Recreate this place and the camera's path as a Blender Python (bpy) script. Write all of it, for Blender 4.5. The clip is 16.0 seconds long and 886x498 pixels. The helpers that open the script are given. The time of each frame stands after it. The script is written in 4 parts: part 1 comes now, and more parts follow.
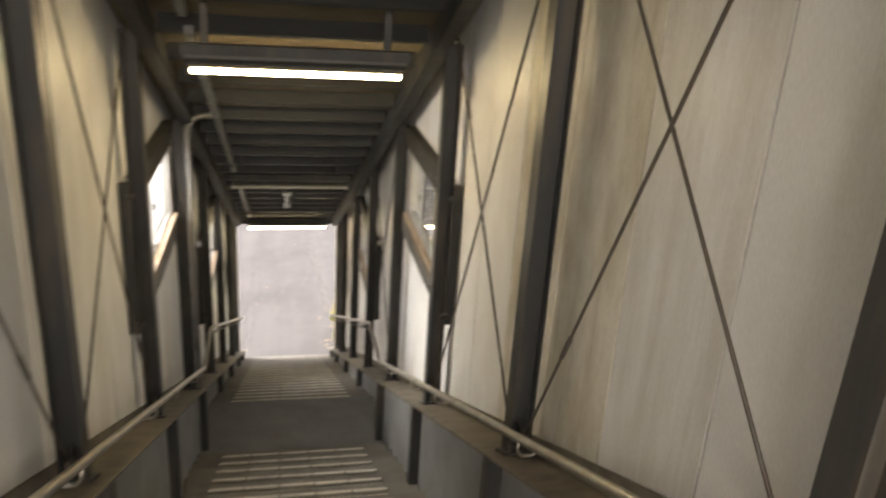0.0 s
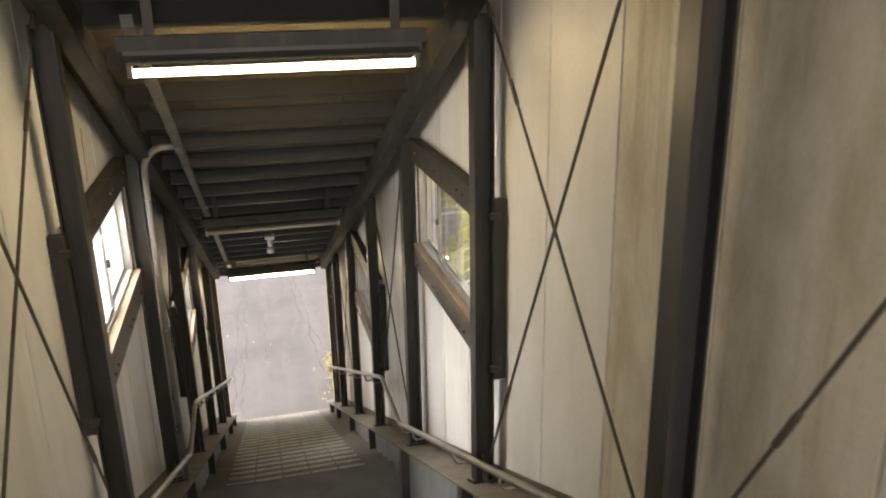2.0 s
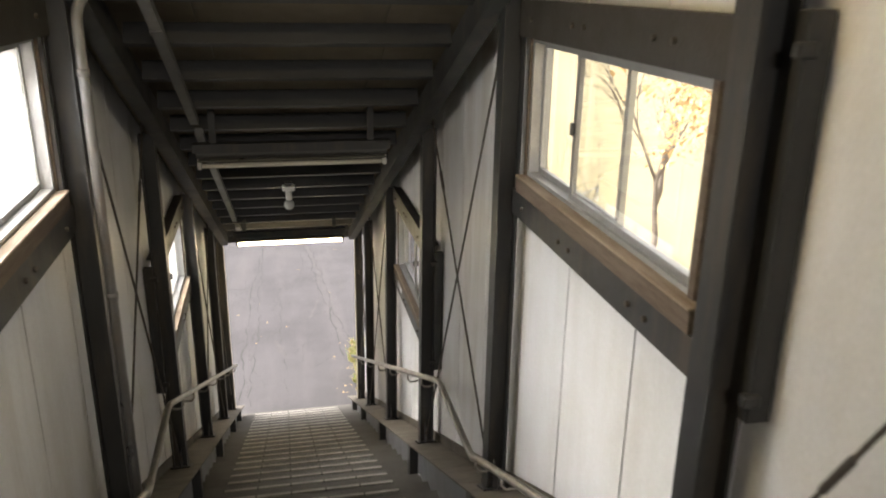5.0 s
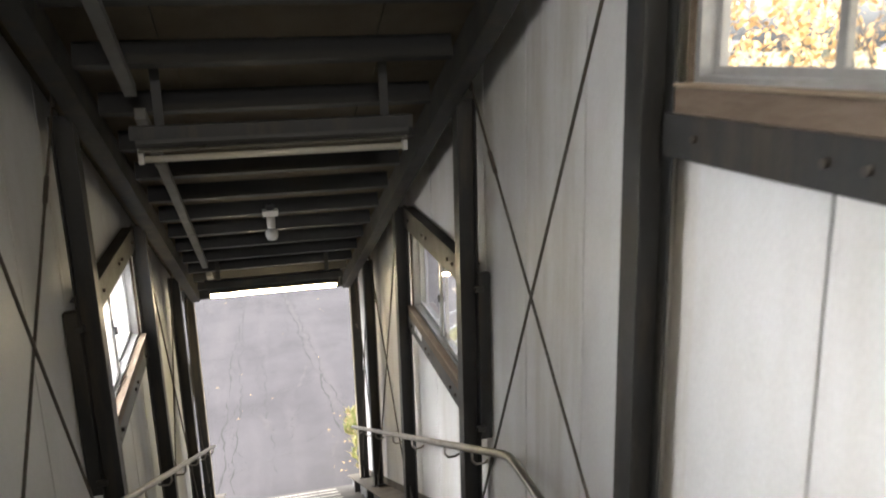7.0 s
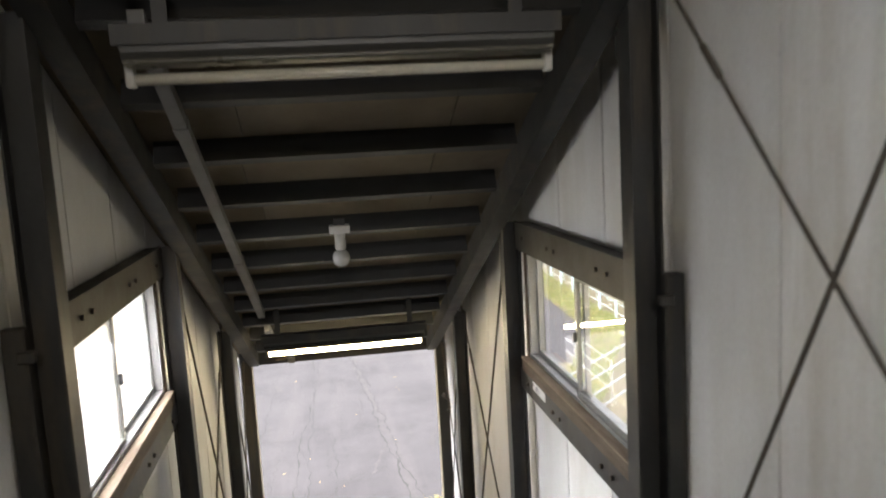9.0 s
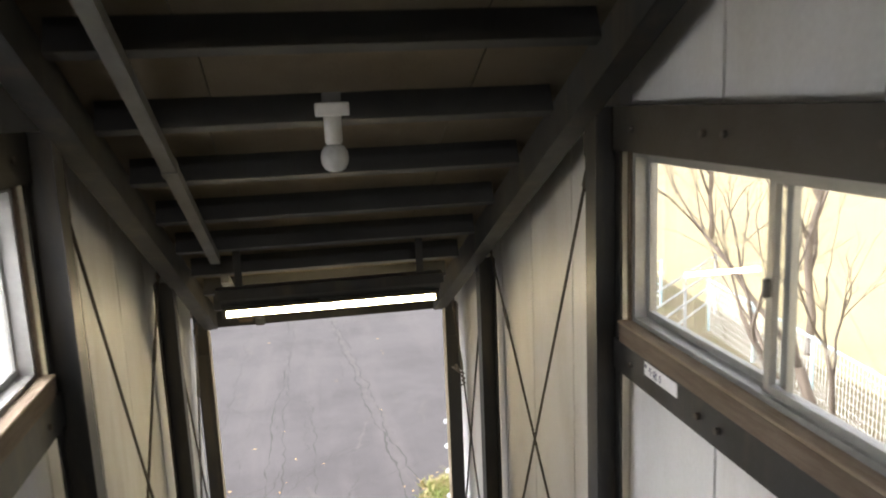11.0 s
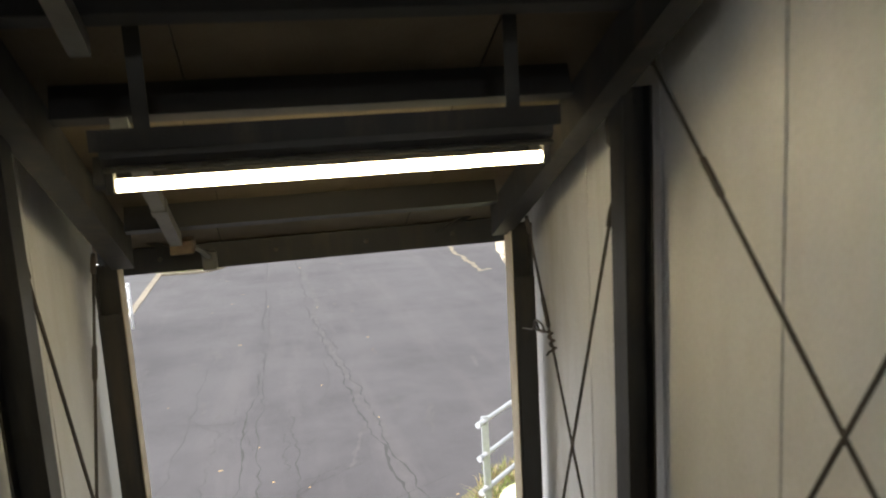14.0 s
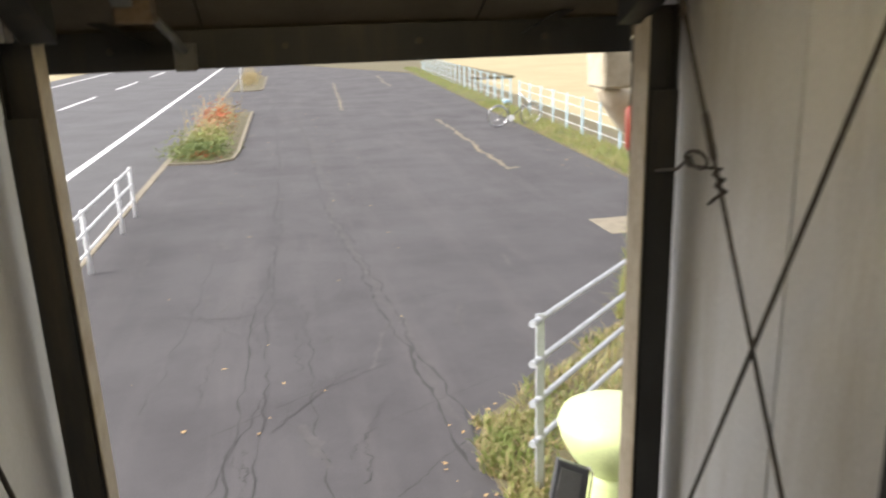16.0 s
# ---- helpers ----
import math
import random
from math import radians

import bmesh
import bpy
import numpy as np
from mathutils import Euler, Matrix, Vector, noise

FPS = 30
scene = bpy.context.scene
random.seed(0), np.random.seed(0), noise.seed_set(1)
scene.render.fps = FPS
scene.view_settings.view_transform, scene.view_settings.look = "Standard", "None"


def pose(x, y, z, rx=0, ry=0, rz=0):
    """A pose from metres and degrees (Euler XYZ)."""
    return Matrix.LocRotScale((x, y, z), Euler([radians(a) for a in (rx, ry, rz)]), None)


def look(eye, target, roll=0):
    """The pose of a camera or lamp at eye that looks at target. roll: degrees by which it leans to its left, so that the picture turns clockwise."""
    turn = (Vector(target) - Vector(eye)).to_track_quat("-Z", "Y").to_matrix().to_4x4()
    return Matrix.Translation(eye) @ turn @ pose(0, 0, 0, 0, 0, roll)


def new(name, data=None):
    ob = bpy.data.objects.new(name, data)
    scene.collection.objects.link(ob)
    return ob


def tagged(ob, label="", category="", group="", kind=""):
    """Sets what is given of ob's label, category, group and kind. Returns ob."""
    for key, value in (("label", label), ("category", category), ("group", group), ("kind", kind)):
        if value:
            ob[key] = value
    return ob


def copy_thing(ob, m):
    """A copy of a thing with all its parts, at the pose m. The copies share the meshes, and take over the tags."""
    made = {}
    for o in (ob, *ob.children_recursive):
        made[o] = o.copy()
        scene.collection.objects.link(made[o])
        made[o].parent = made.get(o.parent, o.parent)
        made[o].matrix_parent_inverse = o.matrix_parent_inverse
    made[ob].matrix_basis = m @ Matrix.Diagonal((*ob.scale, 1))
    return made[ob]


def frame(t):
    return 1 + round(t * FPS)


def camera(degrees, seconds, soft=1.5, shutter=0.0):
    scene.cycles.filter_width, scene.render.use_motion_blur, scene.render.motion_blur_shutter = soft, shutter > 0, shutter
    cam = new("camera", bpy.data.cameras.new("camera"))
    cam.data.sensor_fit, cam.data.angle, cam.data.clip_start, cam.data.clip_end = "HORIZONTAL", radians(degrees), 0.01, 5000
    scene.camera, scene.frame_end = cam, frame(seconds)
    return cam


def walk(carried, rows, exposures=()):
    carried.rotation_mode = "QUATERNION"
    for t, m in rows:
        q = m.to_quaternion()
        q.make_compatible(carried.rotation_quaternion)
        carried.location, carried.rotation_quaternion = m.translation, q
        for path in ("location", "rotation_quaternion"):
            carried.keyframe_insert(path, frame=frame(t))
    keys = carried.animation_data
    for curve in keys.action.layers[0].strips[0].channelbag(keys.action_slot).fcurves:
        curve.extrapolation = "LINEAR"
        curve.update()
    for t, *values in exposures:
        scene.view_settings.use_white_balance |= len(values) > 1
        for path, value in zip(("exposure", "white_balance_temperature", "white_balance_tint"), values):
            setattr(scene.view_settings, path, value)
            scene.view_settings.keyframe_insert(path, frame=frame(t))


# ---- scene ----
cam = camera(59.1, 16.0, soft=2.0, shutter=0.6)
PATH = [
    (0, (-0.106, 1.256, 7.886), (0.3, 3.085, 7.186), 3.9),
    (0.5, (-0.134, 1.595, 7.878), (0.443, 3.383, 7.194), 2.6),
    (1, (-0.13, 1.878, 7.737), (0.356, 3.675, 7.004), 0.5),
    (1.5, (-0.171, 2.141, 7.629), (0.403, 3.951, 7.001), 1.0),
    (2, (-0.162, 2.393, 7.486), (0.296, 4.239, 6.865), -1.1),
    (2.5, (-0.156, 2.69, 7.353), (0.405, 4.54, 6.84), -1.1),
    (3, (-0.15, 3.023, 7.208), (0.292, 4.887, 6.634), -2.2),
    (3.5, (-0.14, 3.371, 7.051), (0.339, 5.222, 6.463), -0.7),
    (4, (-0.126, 3.735, 6.848), (0.218, 5.611, 6.245), -0.9),
    (4.2, (-0.125, 3.869, 6.802), (0.272, 5.71, 6.129), 1.5),
    (6.3, (-0.106, 5.385, 6.078), (0.282, 7.284, 5.585), -1.6),
    (6.5, (-0.107, 5.541, 6.006), (0.25, 7.451, 5.534), -2.2),
    (7, (-0.139, 5.888, 5.843), (0.324, 7.772, 5.357), -1.6),
    (7.5, (-0.117, 6.241, 5.659), (0.285, 8.125, 5.121), -1.2),
    (8, (-0.105, 6.636, 5.496), (0.306, 8.534, 5.015), -1.7),
    (8.5, (-0.098, 6.948, 5.326), (0.261, 8.882, 4.964), -1.5),
    (9, (-0.103, 7.296, 5.178), (0.194, 9.256, 4.917), -3.2),
    (11.5, (-0.148, 9.339, 4.64), (0.255, 11.262, 4.264), -1.9),
    (12, (-0.135, 9.719, 4.478), (0.396, 11.612, 4.114), -3.1),
    (12.5, (-0.155, 10.085, 4.282), (0.362, 11.978, 3.894), -1.1),
    (13, (-0.152, 10.464, 4.112), (0.254, 12.383, 3.722), -1.9),
    (13.5, (-0.192, 10.797, 3.944), (0.274, 12.707, 3.578), -3.1),
    (14, (-0.194, 11.138, 3.779), (0.219, 13.067, 3.449), -3.3),
    (14.5, (-0.217, 11.471, 3.651), (0.215, 13.394, 3.313), -2.4),
    (15, (-0.186, 11.78, 3.475), (0.151, 13.674, 2.927), -3.2),
    (15.5, (-0.216, 12.069, 3.362), (0.253, 13.937, 2.821), -2.8),
    (16, (-0.21, 12.328, 3.234), (0.15, 14.217, 2.683), -1.9),
]
walk(cam, [(t, look(eye, target, roll)) for t, eye, target, roll in PATH],
     [(0.0, 2.84, 7150, 13), (2.0, 2.65, 7150, 13), (4.0, 2.43, 7050, 13), (6.5, 2.5, 6450, 13), (9.0, 2.7, 6450, 13), (11.5, 2.15, 6550, 13),
      (12.5, 1.95, 6450, 11), (13.5, 1.83, 6450, 10), (14.5, 1.8, 6450, 10), (15.0, 1.64, 6550, 12), (16.0, 1.47, 6600, 12)])

# world, sun and sky: a bright overcast day
world = bpy.data.worlds.new("overcast_sky")
scene.world = world
world.use_nodes = True
wn, wl = world.node_tree.nodes, world.node_tree.links
sky = wn.new("ShaderNodeTexSky")
sky.sky_type = "NISHITA"
sky.sun_disc = False
sky.sun_elevation = radians(40)
sky.sun_rotation = radians(-90)
sky.dust_density = 4.0
sky.air_density = 1.0
grey = wn.new("ShaderNodeHueSaturation")
grey.inputs["Saturation"].default_value = 0.12
wl.new(sky.outputs["Color"], grey.inputs["Color"])
wl.new(grey.outputs["Color"], wn["Background"].inputs["Color"])
wn["Background"].inputs["Strength"].default_value = 0.15
sun_data = bpy.data.lights.new("sun", "SUN")
sun_data.energy, sun_data.angle, sun_data.color = 0.8, radians(40), (1.0, 0.99, 0.98)
sun = new("sun", sun_data)
sun.matrix_world = look((-40, 14, 33), (0, 12, 0))


def window_light(x, y, z, width, height, watts):
    """Diffuse daylight that frosted panes pass on, in the opening behind them."""
    data = bpy.data.lights.new("window_daylight", "AREA")
    data.shape, data.size, data.size_y, data.energy, data.color, data.spread = "RECTANGLE", width, height, watts, (0.95, 0.975, 1.0), radians(140)
    new("window_daylight", data).matrix_world = look((x, y, z), (x + 1, y, z - 0.45))


window_light(-1.092, 6.97, 6.057, 1.42, 0.40, 2.0)
window_light(-1.092, 10.70, 4.27, 1.42, 0.40, 1.0)
# daylight that comes down through the open upper end of the stair
upper = bpy.data.lights.new("upper_daylight", "AREA")
upper.shape, upper.size, upper.size_y, upper.energy, upper.color = "RECTANGLE", 1.8, 0.9, 42.0, (1.0, 0.95, 0.88)
new("upper_daylight", upper).matrix_world = look((0, -1.1, 8.6), (0, -0.55, 6.4))

# ---- materials ----


def ramp(nodes, stops):
    r = nodes.new("ShaderNodeValToRGB")
    e = r.color_ramp.elements
    while len(e) < len(stops):
        e.new(0.5)
    for i, (p, c) in enumerate(stops):
        e[i].position, e[i].color = p, (*c, 1)
    return r


def material(name, base, dirt=None, dirt_amount=0.4, rough=0.6, metal=0.0, grain=60.0, blotch=2.5,
             stretch=(1, 1, 1), bump=0.15, vary=0.0, rough_var=0.15, spec=0.5, streak=None, streak_vary=False):
    """Colour with blotches of a second colour, fine grain, bump, and a small shift from piece to piece."""
    m = bpy.data.materials.new(name)
    m.use_nodes = True
    n, l = m.node_tree.nodes, m.node_tree.links
    b = n["Principled BSDF"]
    b.inputs["Metallic"].default_value = metal
    b.inputs["Specular IOR Level"].default_value = spec
    dirt = dirt or tuple(c * 0.6 for c in base)
    geo = n.new("ShaderNodeNewGeometry")
    mp = n.new("ShaderNodeMapping")
    mp.inputs["Scale"].default_value = stretch
    l.new(geo.outputs["Position"], mp.inputs["Vector"])
    big = n.new("ShaderNodeTexNoise")
    big.inputs["Scale"].default_value, big.inputs["Detail"].default_value, big.inputs["Roughness"].default_value = blotch, 6, 0.65
    fine = n.new("ShaderNodeTexNoise")
    fine.inputs["Scale"].default_value, fine.inputs["Detail"].default_value = grain, 4
    l.new(mp.outputs["Vector"], big.inputs["Vector"])
    l.new(mp.outputs["Vector"], fine.inputs["Vector"])
    r = ramp(n, [(0.42, (0, 0, 0)), (0.72, (1, 1, 1))])
    l.new(big.outputs["Fac"], r.inputs["Fac"])
    amount = n.new("ShaderNodeMath")
    amount.operation = "MULTIPLY"
    amount.inputs[1].default_value = dirt_amount
    l.new(r.outputs["Color"], amount.inputs[0])
    mix = n.new("ShaderNodeMix")
    mix.data_type = "RGBA"
    mix.inputs["A"].default_value, mix.inputs["B"].default_value = (*base, 1), (*dirt, 1)
    l.new(amount.outputs[0], mix.inputs["Factor"])
    out = mix.outputs["Result"]
    if streak:
        colour, strength, scale = streak
        sm = n.new("ShaderNodeMapping")
        sm.inputs["Scale"].default_value = scale
        l.new(geo.outputs["Position"], sm.inputs["Vector"])
        sn = n.new("ShaderNodeTexNoise")
        sn.inputs["Scale"].default_value, sn.inputs["Detail"].default_value, sn.inputs["Roughness"].default_value = 1.0, 5, 0.6
        l.new(sm.outputs["Vector"], sn.inputs["Vector"])
        sr = ramp(n, [(0.47 if streak_vary else 0.5, (0, 0, 0)), (0.63 if streak_vary else 0.75, (strength, strength, strength))])
        l.new(sn.outputs["Fac"], sr.inputs["Fac"])
        smix = n.new("ShaderNodeMix")
        smix.data_type = "RGBA"
        smix.inputs["B"].default_value = (*colour, 1)
        if streak_vary:
            # some pieces are far dirtier than others
            who = n.new("ShaderNodeObjectInfo")
            share = n.new("ShaderNodeMapRange")
            share.inputs["From Min"].default_value, share.inputs["To Min"].default_value, share.inputs["To Max"].default_value = 0.35, 0.04, 0.55
            l.new(who.outputs["Random"], share.inputs["Value"])
            times = n.new("ShaderNodeMath")
            times.operation = "MULTIPLY"
            l.new(sr.outputs["Color"], times.inputs[0])
            l.new(share.outputs["Result"], times.inputs[1])
            l.new(times.outputs[0], smix.inputs["Factor"])
            sn.inputs["Roughness"].default_value, sn.inputs["Detail"].default_value = 0.72, 9
        else:
            l.new(sr.outputs["Color"], smix.inputs["Factor"])
        l.new(out, smix.inputs["A"])
        out = smix.outputs["Result"]
    hsv = n.new("ShaderNodeHueSaturation")
    val = n.new("ShaderNodeMapRange")
    val.inputs["To Min"].default_value, val.inputs["To Max"].default_value = 0.86, 1.14
    l.new(fine.outputs["Fac"], val.inputs["Value"])
    if vary:
        info = n.new("ShaderNodeObjectInfo")
        vr = n.new("ShaderNodeMapRange")
        vr.inputs["To Min"].default_value, vr.inputs["To Max"].default_value = 1 - vary, 1 + vary
        l.new(info.outputs["Random"], vr.inputs["Value"])
        mul = n.new("ShaderNodeMath")
        mul.operation = "MULTIPLY"
        l.new(val.outputs["Result"], mul.inputs[0])
        l.new(vr.outputs["Result"], mul.inputs[1])
        l.new(mul.outputs[0], hsv.inputs["Value"])
    else:
        l.new(val.outputs["Result"], hsv.inputs["Value"])
    l.new(out, hsv.inputs["Color"])
    l.new(hsv.outputs["Color"], b.inputs["Base Color"])
    rr = n.new("ShaderNodeMapRange")
    rr.inputs["To Min"].default_value, rr.inputs["To Max"].default_value = max(0.03, rough - rough_var), min(1, rough + rough_var)
    l.new(big.outputs["Fac"], rr.inputs["Value"])
    l.new(rr.outputs["Result"], b.inputs["Roughness"])
    if bump:
        bp = n.new("ShaderNodeBump")
        bp.inputs["Strength"].default_value, bp.inputs["Distance"].default_value = bump, 0.01
        l.new(fine.outputs["Fac"], bp.inputs["Height"])
        l.new(bp.outputs["Normal"], b.inputs["Normal"])
    return m


def glow(name, colour, strength):
    m = bpy.data.materials.new(name)
    m.use_nodes = True
    b = m.node_tree.nodes["Principled BSDF"]
    b.inputs["Base Color"].default_value = (0.8, 0.8, 0.8, 1)
    b.inputs["Emission Color"].default_value = (*colour, 1)
    b.inputs["Emission Strength"].default_value = strength
    return m


def glass(name, rough, tint=(1, 1, 1)):
    m = bpy.data.materials.new(name)
    m.use_nodes = True
    n, l = m.node_tree.nodes, m.node_tree.links
    b = n["Principled BSDF"]
    b.inputs["Base Color"].default_value = (*tint, 1)
    b.inputs["Transmission Weight"].default_value = 1
    b.inputs["IOR"].default_value = 1.45
    b.inputs["Roughness"].default_value = rough
    if rough < 0.1:
        nz = n.new("ShaderNodeTexNoise")
        nz.inputs["Scale"].default_value = 9
        r = n.new("ShaderNodeMapRange")
        r.inputs["From Min"].default_value, r.inputs["To Max"].default_value = 0.5, 0.12
        l.new(nz.outputs["Fac"], r.inputs["Value"])
        l.new(r.outputs["Result"], b.inputs["Roughness"])
    return m


STEEL = material("painted_steel", (0.028, 0.029, 0.029), (0.02, 0.018, 0.015), 0.5, rough=0.5, grain=90, blotch=3, bump=0.06, vary=0.1, spec=0.4,
                 streak=((0.11, 0.082, 0.048), 0.45, (9, 9, 1.2)))
STEEL_WORN = material("worn_steel", (0.03, 0.027, 0.021), (0.032, 0.022, 0.014), 0.6, rough=0.6, grain=70, blotch=7, bump=0.15)
PURLIN = material("purlin_paint", (0.024, 0.024, 0.023), (0.015, 0.015, 0.014), 0.5, rough=0.5, grain=80, blotch=4, bump=0.05, spec=0.4)
PANEL = material("wall_panel_enamel", (0.685, 0.685, 0.68), (0.46, 0.435, 0.37), 0.6, rough=0.5, grain=140, blotch=1.6,
                 stretch=(1, 1, 0.35), bump=0.05, vary=0.04, streak=((0.33, 0.29, 0.215), 0.8, (2.6, 3.2, 0.35)), streak_vary=True)
PANEL_STAINED = material("water_stained_panel", (0.62, 0.595, 0.52), (0.36, 0.31, 0.215), 0.8, rough=0.55, grain=120, blotch=4.0,
                         stretch=(1, 1, 0.5), bump=0.08, streak=((0.30, 0.255, 0.17), 0.8, (9, 11, 0.7)))
BACKING = material("outer_sheet", (0.12, 0.115, 0.1), (0.08, 0.075, 0.065), 0.4)
DECK = material("roof_board", (0.115, 0.092, 0.058), (0.062, 0.049, 0.032), 0.6, rough=0.85, grain=120, blotch=3, bump=0.25, vary=0.06)
LEDGE = material("dirty_ledge_paint", (0.14, 0.122, 0.095), (0.07, 0.06, 0.045), 0.75, rough=0.75, grain=70, blotch=6, bump=0.2)
WEB = material("grey_stringer_paint", (0.19, 0.195, 0.2), (0.12, 0.115, 0.105), 0.5, rough=0.6, grain=70, blotch=3, bump=0.08)
STEP = material("dusty_step", (0.115, 0.107, 0.095), (0.075, 0.07, 0.06), 0.6, rough=0.8, grain=90, blotch=5, bump=0.25, vary=0.1)
RIB = material("worn_tread_rib", (0.40, 0.375, 0.33), (0.2, 0.185, 0.16), 0.6, rough=0.7, grain=80, blotch=6, bump=0.1)
LANDING = material("landing_sheet", (0.115, 0.115, 0.115), (0.07, 0.068, 0.064), 0.6, rough=0.6, grain=70, blotch=3, bump=0.15)
RAIL = material("brushed_rail_steel", (0.32, 0.305, 0.275), (0.21, 0.18, 0.14), 0.6, rough=0.4, metal=0.85, grain=50, blotch=8, bump=0.04)
GALV = material("galvanised_pipe", (0.5, 0.52, 0.54), (0.36, 0.37, 0.38), 0.5, rough=0.5, metal=0.5, grain=45, blotch=12, bump=0.05)
WHITEPIPE = material("white_pipe_paint", (0.8, 0.81, 0.82), (0.6, 0.58, 0.54), 0.3, rough=0.4, grain=60, blotch=5, bump=0.03)
BLUEPIPE = material("pale_blue_paint", (0.45, 0.63, 0.72), (0.5, 0.6, 0.64), 0.4, rough=0.5)
WOOD = material("weathered_wood", (0.125, 0.092, 0.064), (0.065, 0.043, 0.028), 0.7, rough=0.75, grain=40, blotch=6, stretch=(8, 1, 8), bump=0.3)
WOOD_PALE = material("bleached_wood", (0.27, 0.21, 0.15), (0.14, 0.09, 0.05), 0.6, rough=0.75, grain=40, blotch=6, stretch=(8, 1, 8), bump=0.3)
ALU = material("window_aluminium", (0.40, 0.40, 0.39), (0.28, 0.265, 0.24), 0.4, rough=0.4, metal=0.6, grain=50, blotch=6, bump=0.03)
ROD = material("brace_rod_paint", (0.055, 0.049, 0.04), (0.08, 0.048, 0.025), 0.6, rough=0.6, grain=60, blotch=12, bump=0.15)
CONDUIT = material("conduit_paint", (0.12, 0.12, 0.113), (0.075, 0.07, 0.064), 0.5, rough=0.5, grain=60, blotch=6, bump=0.05)
PIPE = material("vertical_pipe_paint", (0.14, 0.14, 0.137), (0.2, 0.15, 0.09), 0.5, rough=0.32, grain=50, blotch=5, bump=0.04)
FIXTURE = material("fixture_enamel", (0.055, 0.055, 0.052), (0.04, 0.037, 0.032), 0.5, rough=0.4, grain=60, blotch=8, bump=0.03)
REFLECTOR = material("fixture_reflector", (0.10, 0.095, 0.075), (0.075, 0.068, 0.052), 0.4, rough=0.3, grain=60, blotch=8, bump=0.02)
LAMPWHITE = material("lamp_socket_plastic", (0.5, 0.49, 0.46), (0.4, 0.38, 0.34), 0.4, rough=0.4)
OPAL = material("opal_bulb_glass", (0.4, 0.4, 0.385), (0.32, 0.32, 0.3), 0.3, rough=0.12, spec=0.6)
TUBE_ON = glow("lit_tube", (1.0, 0.82, 0.48), 16.0)
TUBE_OFF = material("unlit_tube", (0.5, 0.48, 0.41), (0.4, 0.38, 0.3), 0.3, rough=0.2)
ASPHALT = material("asphalt", (0.062, 0.057, 0.059), (0.042, 0.038, 0.040), 0.8, rough=0.75, grain=55, blotch=0.5, bump=0.4,
                   streak=((0.085, 0.077, 0.077), 0.8, (1.6, 0.16, 1)))
ROADMAT = material("road_asphalt", (0.078, 0.075, 0.077), (0.06, 0.057, 0.058), 0.5, rough=0.75, grain=55, blotch=0.4, bump=0.3)
CRACK = material("crack_tar", (0.027, 0.025, 0.025), (0.044, 0.04, 0.04), 0.5, rough=0.7)
PATCH = material("worn_patch", (0.076, 0.070, 0.069), (0.058, 0.053, 0.054), 0.7, rough=0.8, grain=50, blotch=4, bump=0.3)
PAINT = material("road_paint", (0.75, 0.75, 0.74), (0.5, 0.49, 0.47), 0.4, rough=0.6, grain=40, blotch=4)
YPAINT = material("worn_yellow_paint", (0.24, 0.195, 0.12), (0.075, 0.068, 0.06), 1.0, rough=0.7, grain=30, blotch=6)
KERB = material("kerb_concrete", (0.24, 0.205, 0.15), (0.14, 0.12, 0.085), 0.6, rough=0.85, grain=50, blotch=5, bump=0.3, vary=0.1)
SOIL = material("verge_soil", (0.13, 0.105, 0.06), (0.09, 0.1, 0.04), 0.7, rough=0.95, grain=30, blotch=2, bump=0.6)
FIELD = material("dry_lawn", (0.36, 0.30, 0.17), (0.28, 0.24, 0.13), 0.6, rough=0.95, grain=14, blotch=0.25, bump=0.5)
GRASS = material("verge_grass", (0.19, 0.24, 0.06), (0.36, 0.31, 0.12), 0.8, rough=0.8, grain=3, blotch=1.4, bump=0)
DRYGRASS = material("dry_grass", (0.38, 0.30, 0.15), (0.24, 0.19, 0.09), 0.6, rough=0.85, grain=3, blotch=1.5, bump=0)
SHRUB = material("shrub_green", (0.12, 0.165, 0.045), (0.24, 0.23, 0.08), 0.6, rough=0.7, grain=5, blotch=2, bump=0)
REDLEAF = material("red_leaf", (0.4, 0.09, 0.03), (0.3, 0.14, 0.06), 0.6, rough=0.7, grain=5, blotch=3, bump=0)
LEAF = material("autumn_leaf", (0.66, 0.42, 0.19), (0.72, 0.54, 0.26), 0.8, rough=0.7, grain=4, blotch=2.5, bump=0)
FALLEN = material("fallen_leaf", (0.45, 0.3, 0.14), (0.3, 0.18, 0.08), 0.7, rough=0.8, grain=4, blotch=3, bump=0)
BARK = material("bark", (0.15, 0.12, 0.095), (0.09, 0.07, 0.055), 0.6, rough=0.9, grain=30, blotch=4, bump=0.5)
LIME = material("lime_plastic", (0.66, 0.74, 0.36), (0.58, 0.64, 0.34), 0.3, rough=0.35, grain=60, blotch=4, bump=0.02)
DARKPANEL = material("dark_grey_plastic", (0.07, 0.072, 0.075), (0.05, 0.05, 0.05), 0.4, rough=0.3)
CHROME = material("chrome_trim", (0.75, 0.75, 0.75), (0.6, 0.6, 0.6), 0.3, rough=0.15, metal=1.0, bump=0)
BEIGE = material("beige_housing", (0.5, 0.44, 0.33), (0.33, 0.25, 0.16), 0.7, rough=0.5, grain=50, blotch=9, bump=0.05)
RED = material("faded_red_plastic", (0.33, 0.07, 0.045), (0.2, 0.05, 0.04), 0.5, rough=0.45)
BLACK = material("black_rubber", (0.02, 0.02, 0.02), (0.035, 0.035, 0.035), 0.4, rough=0.6)
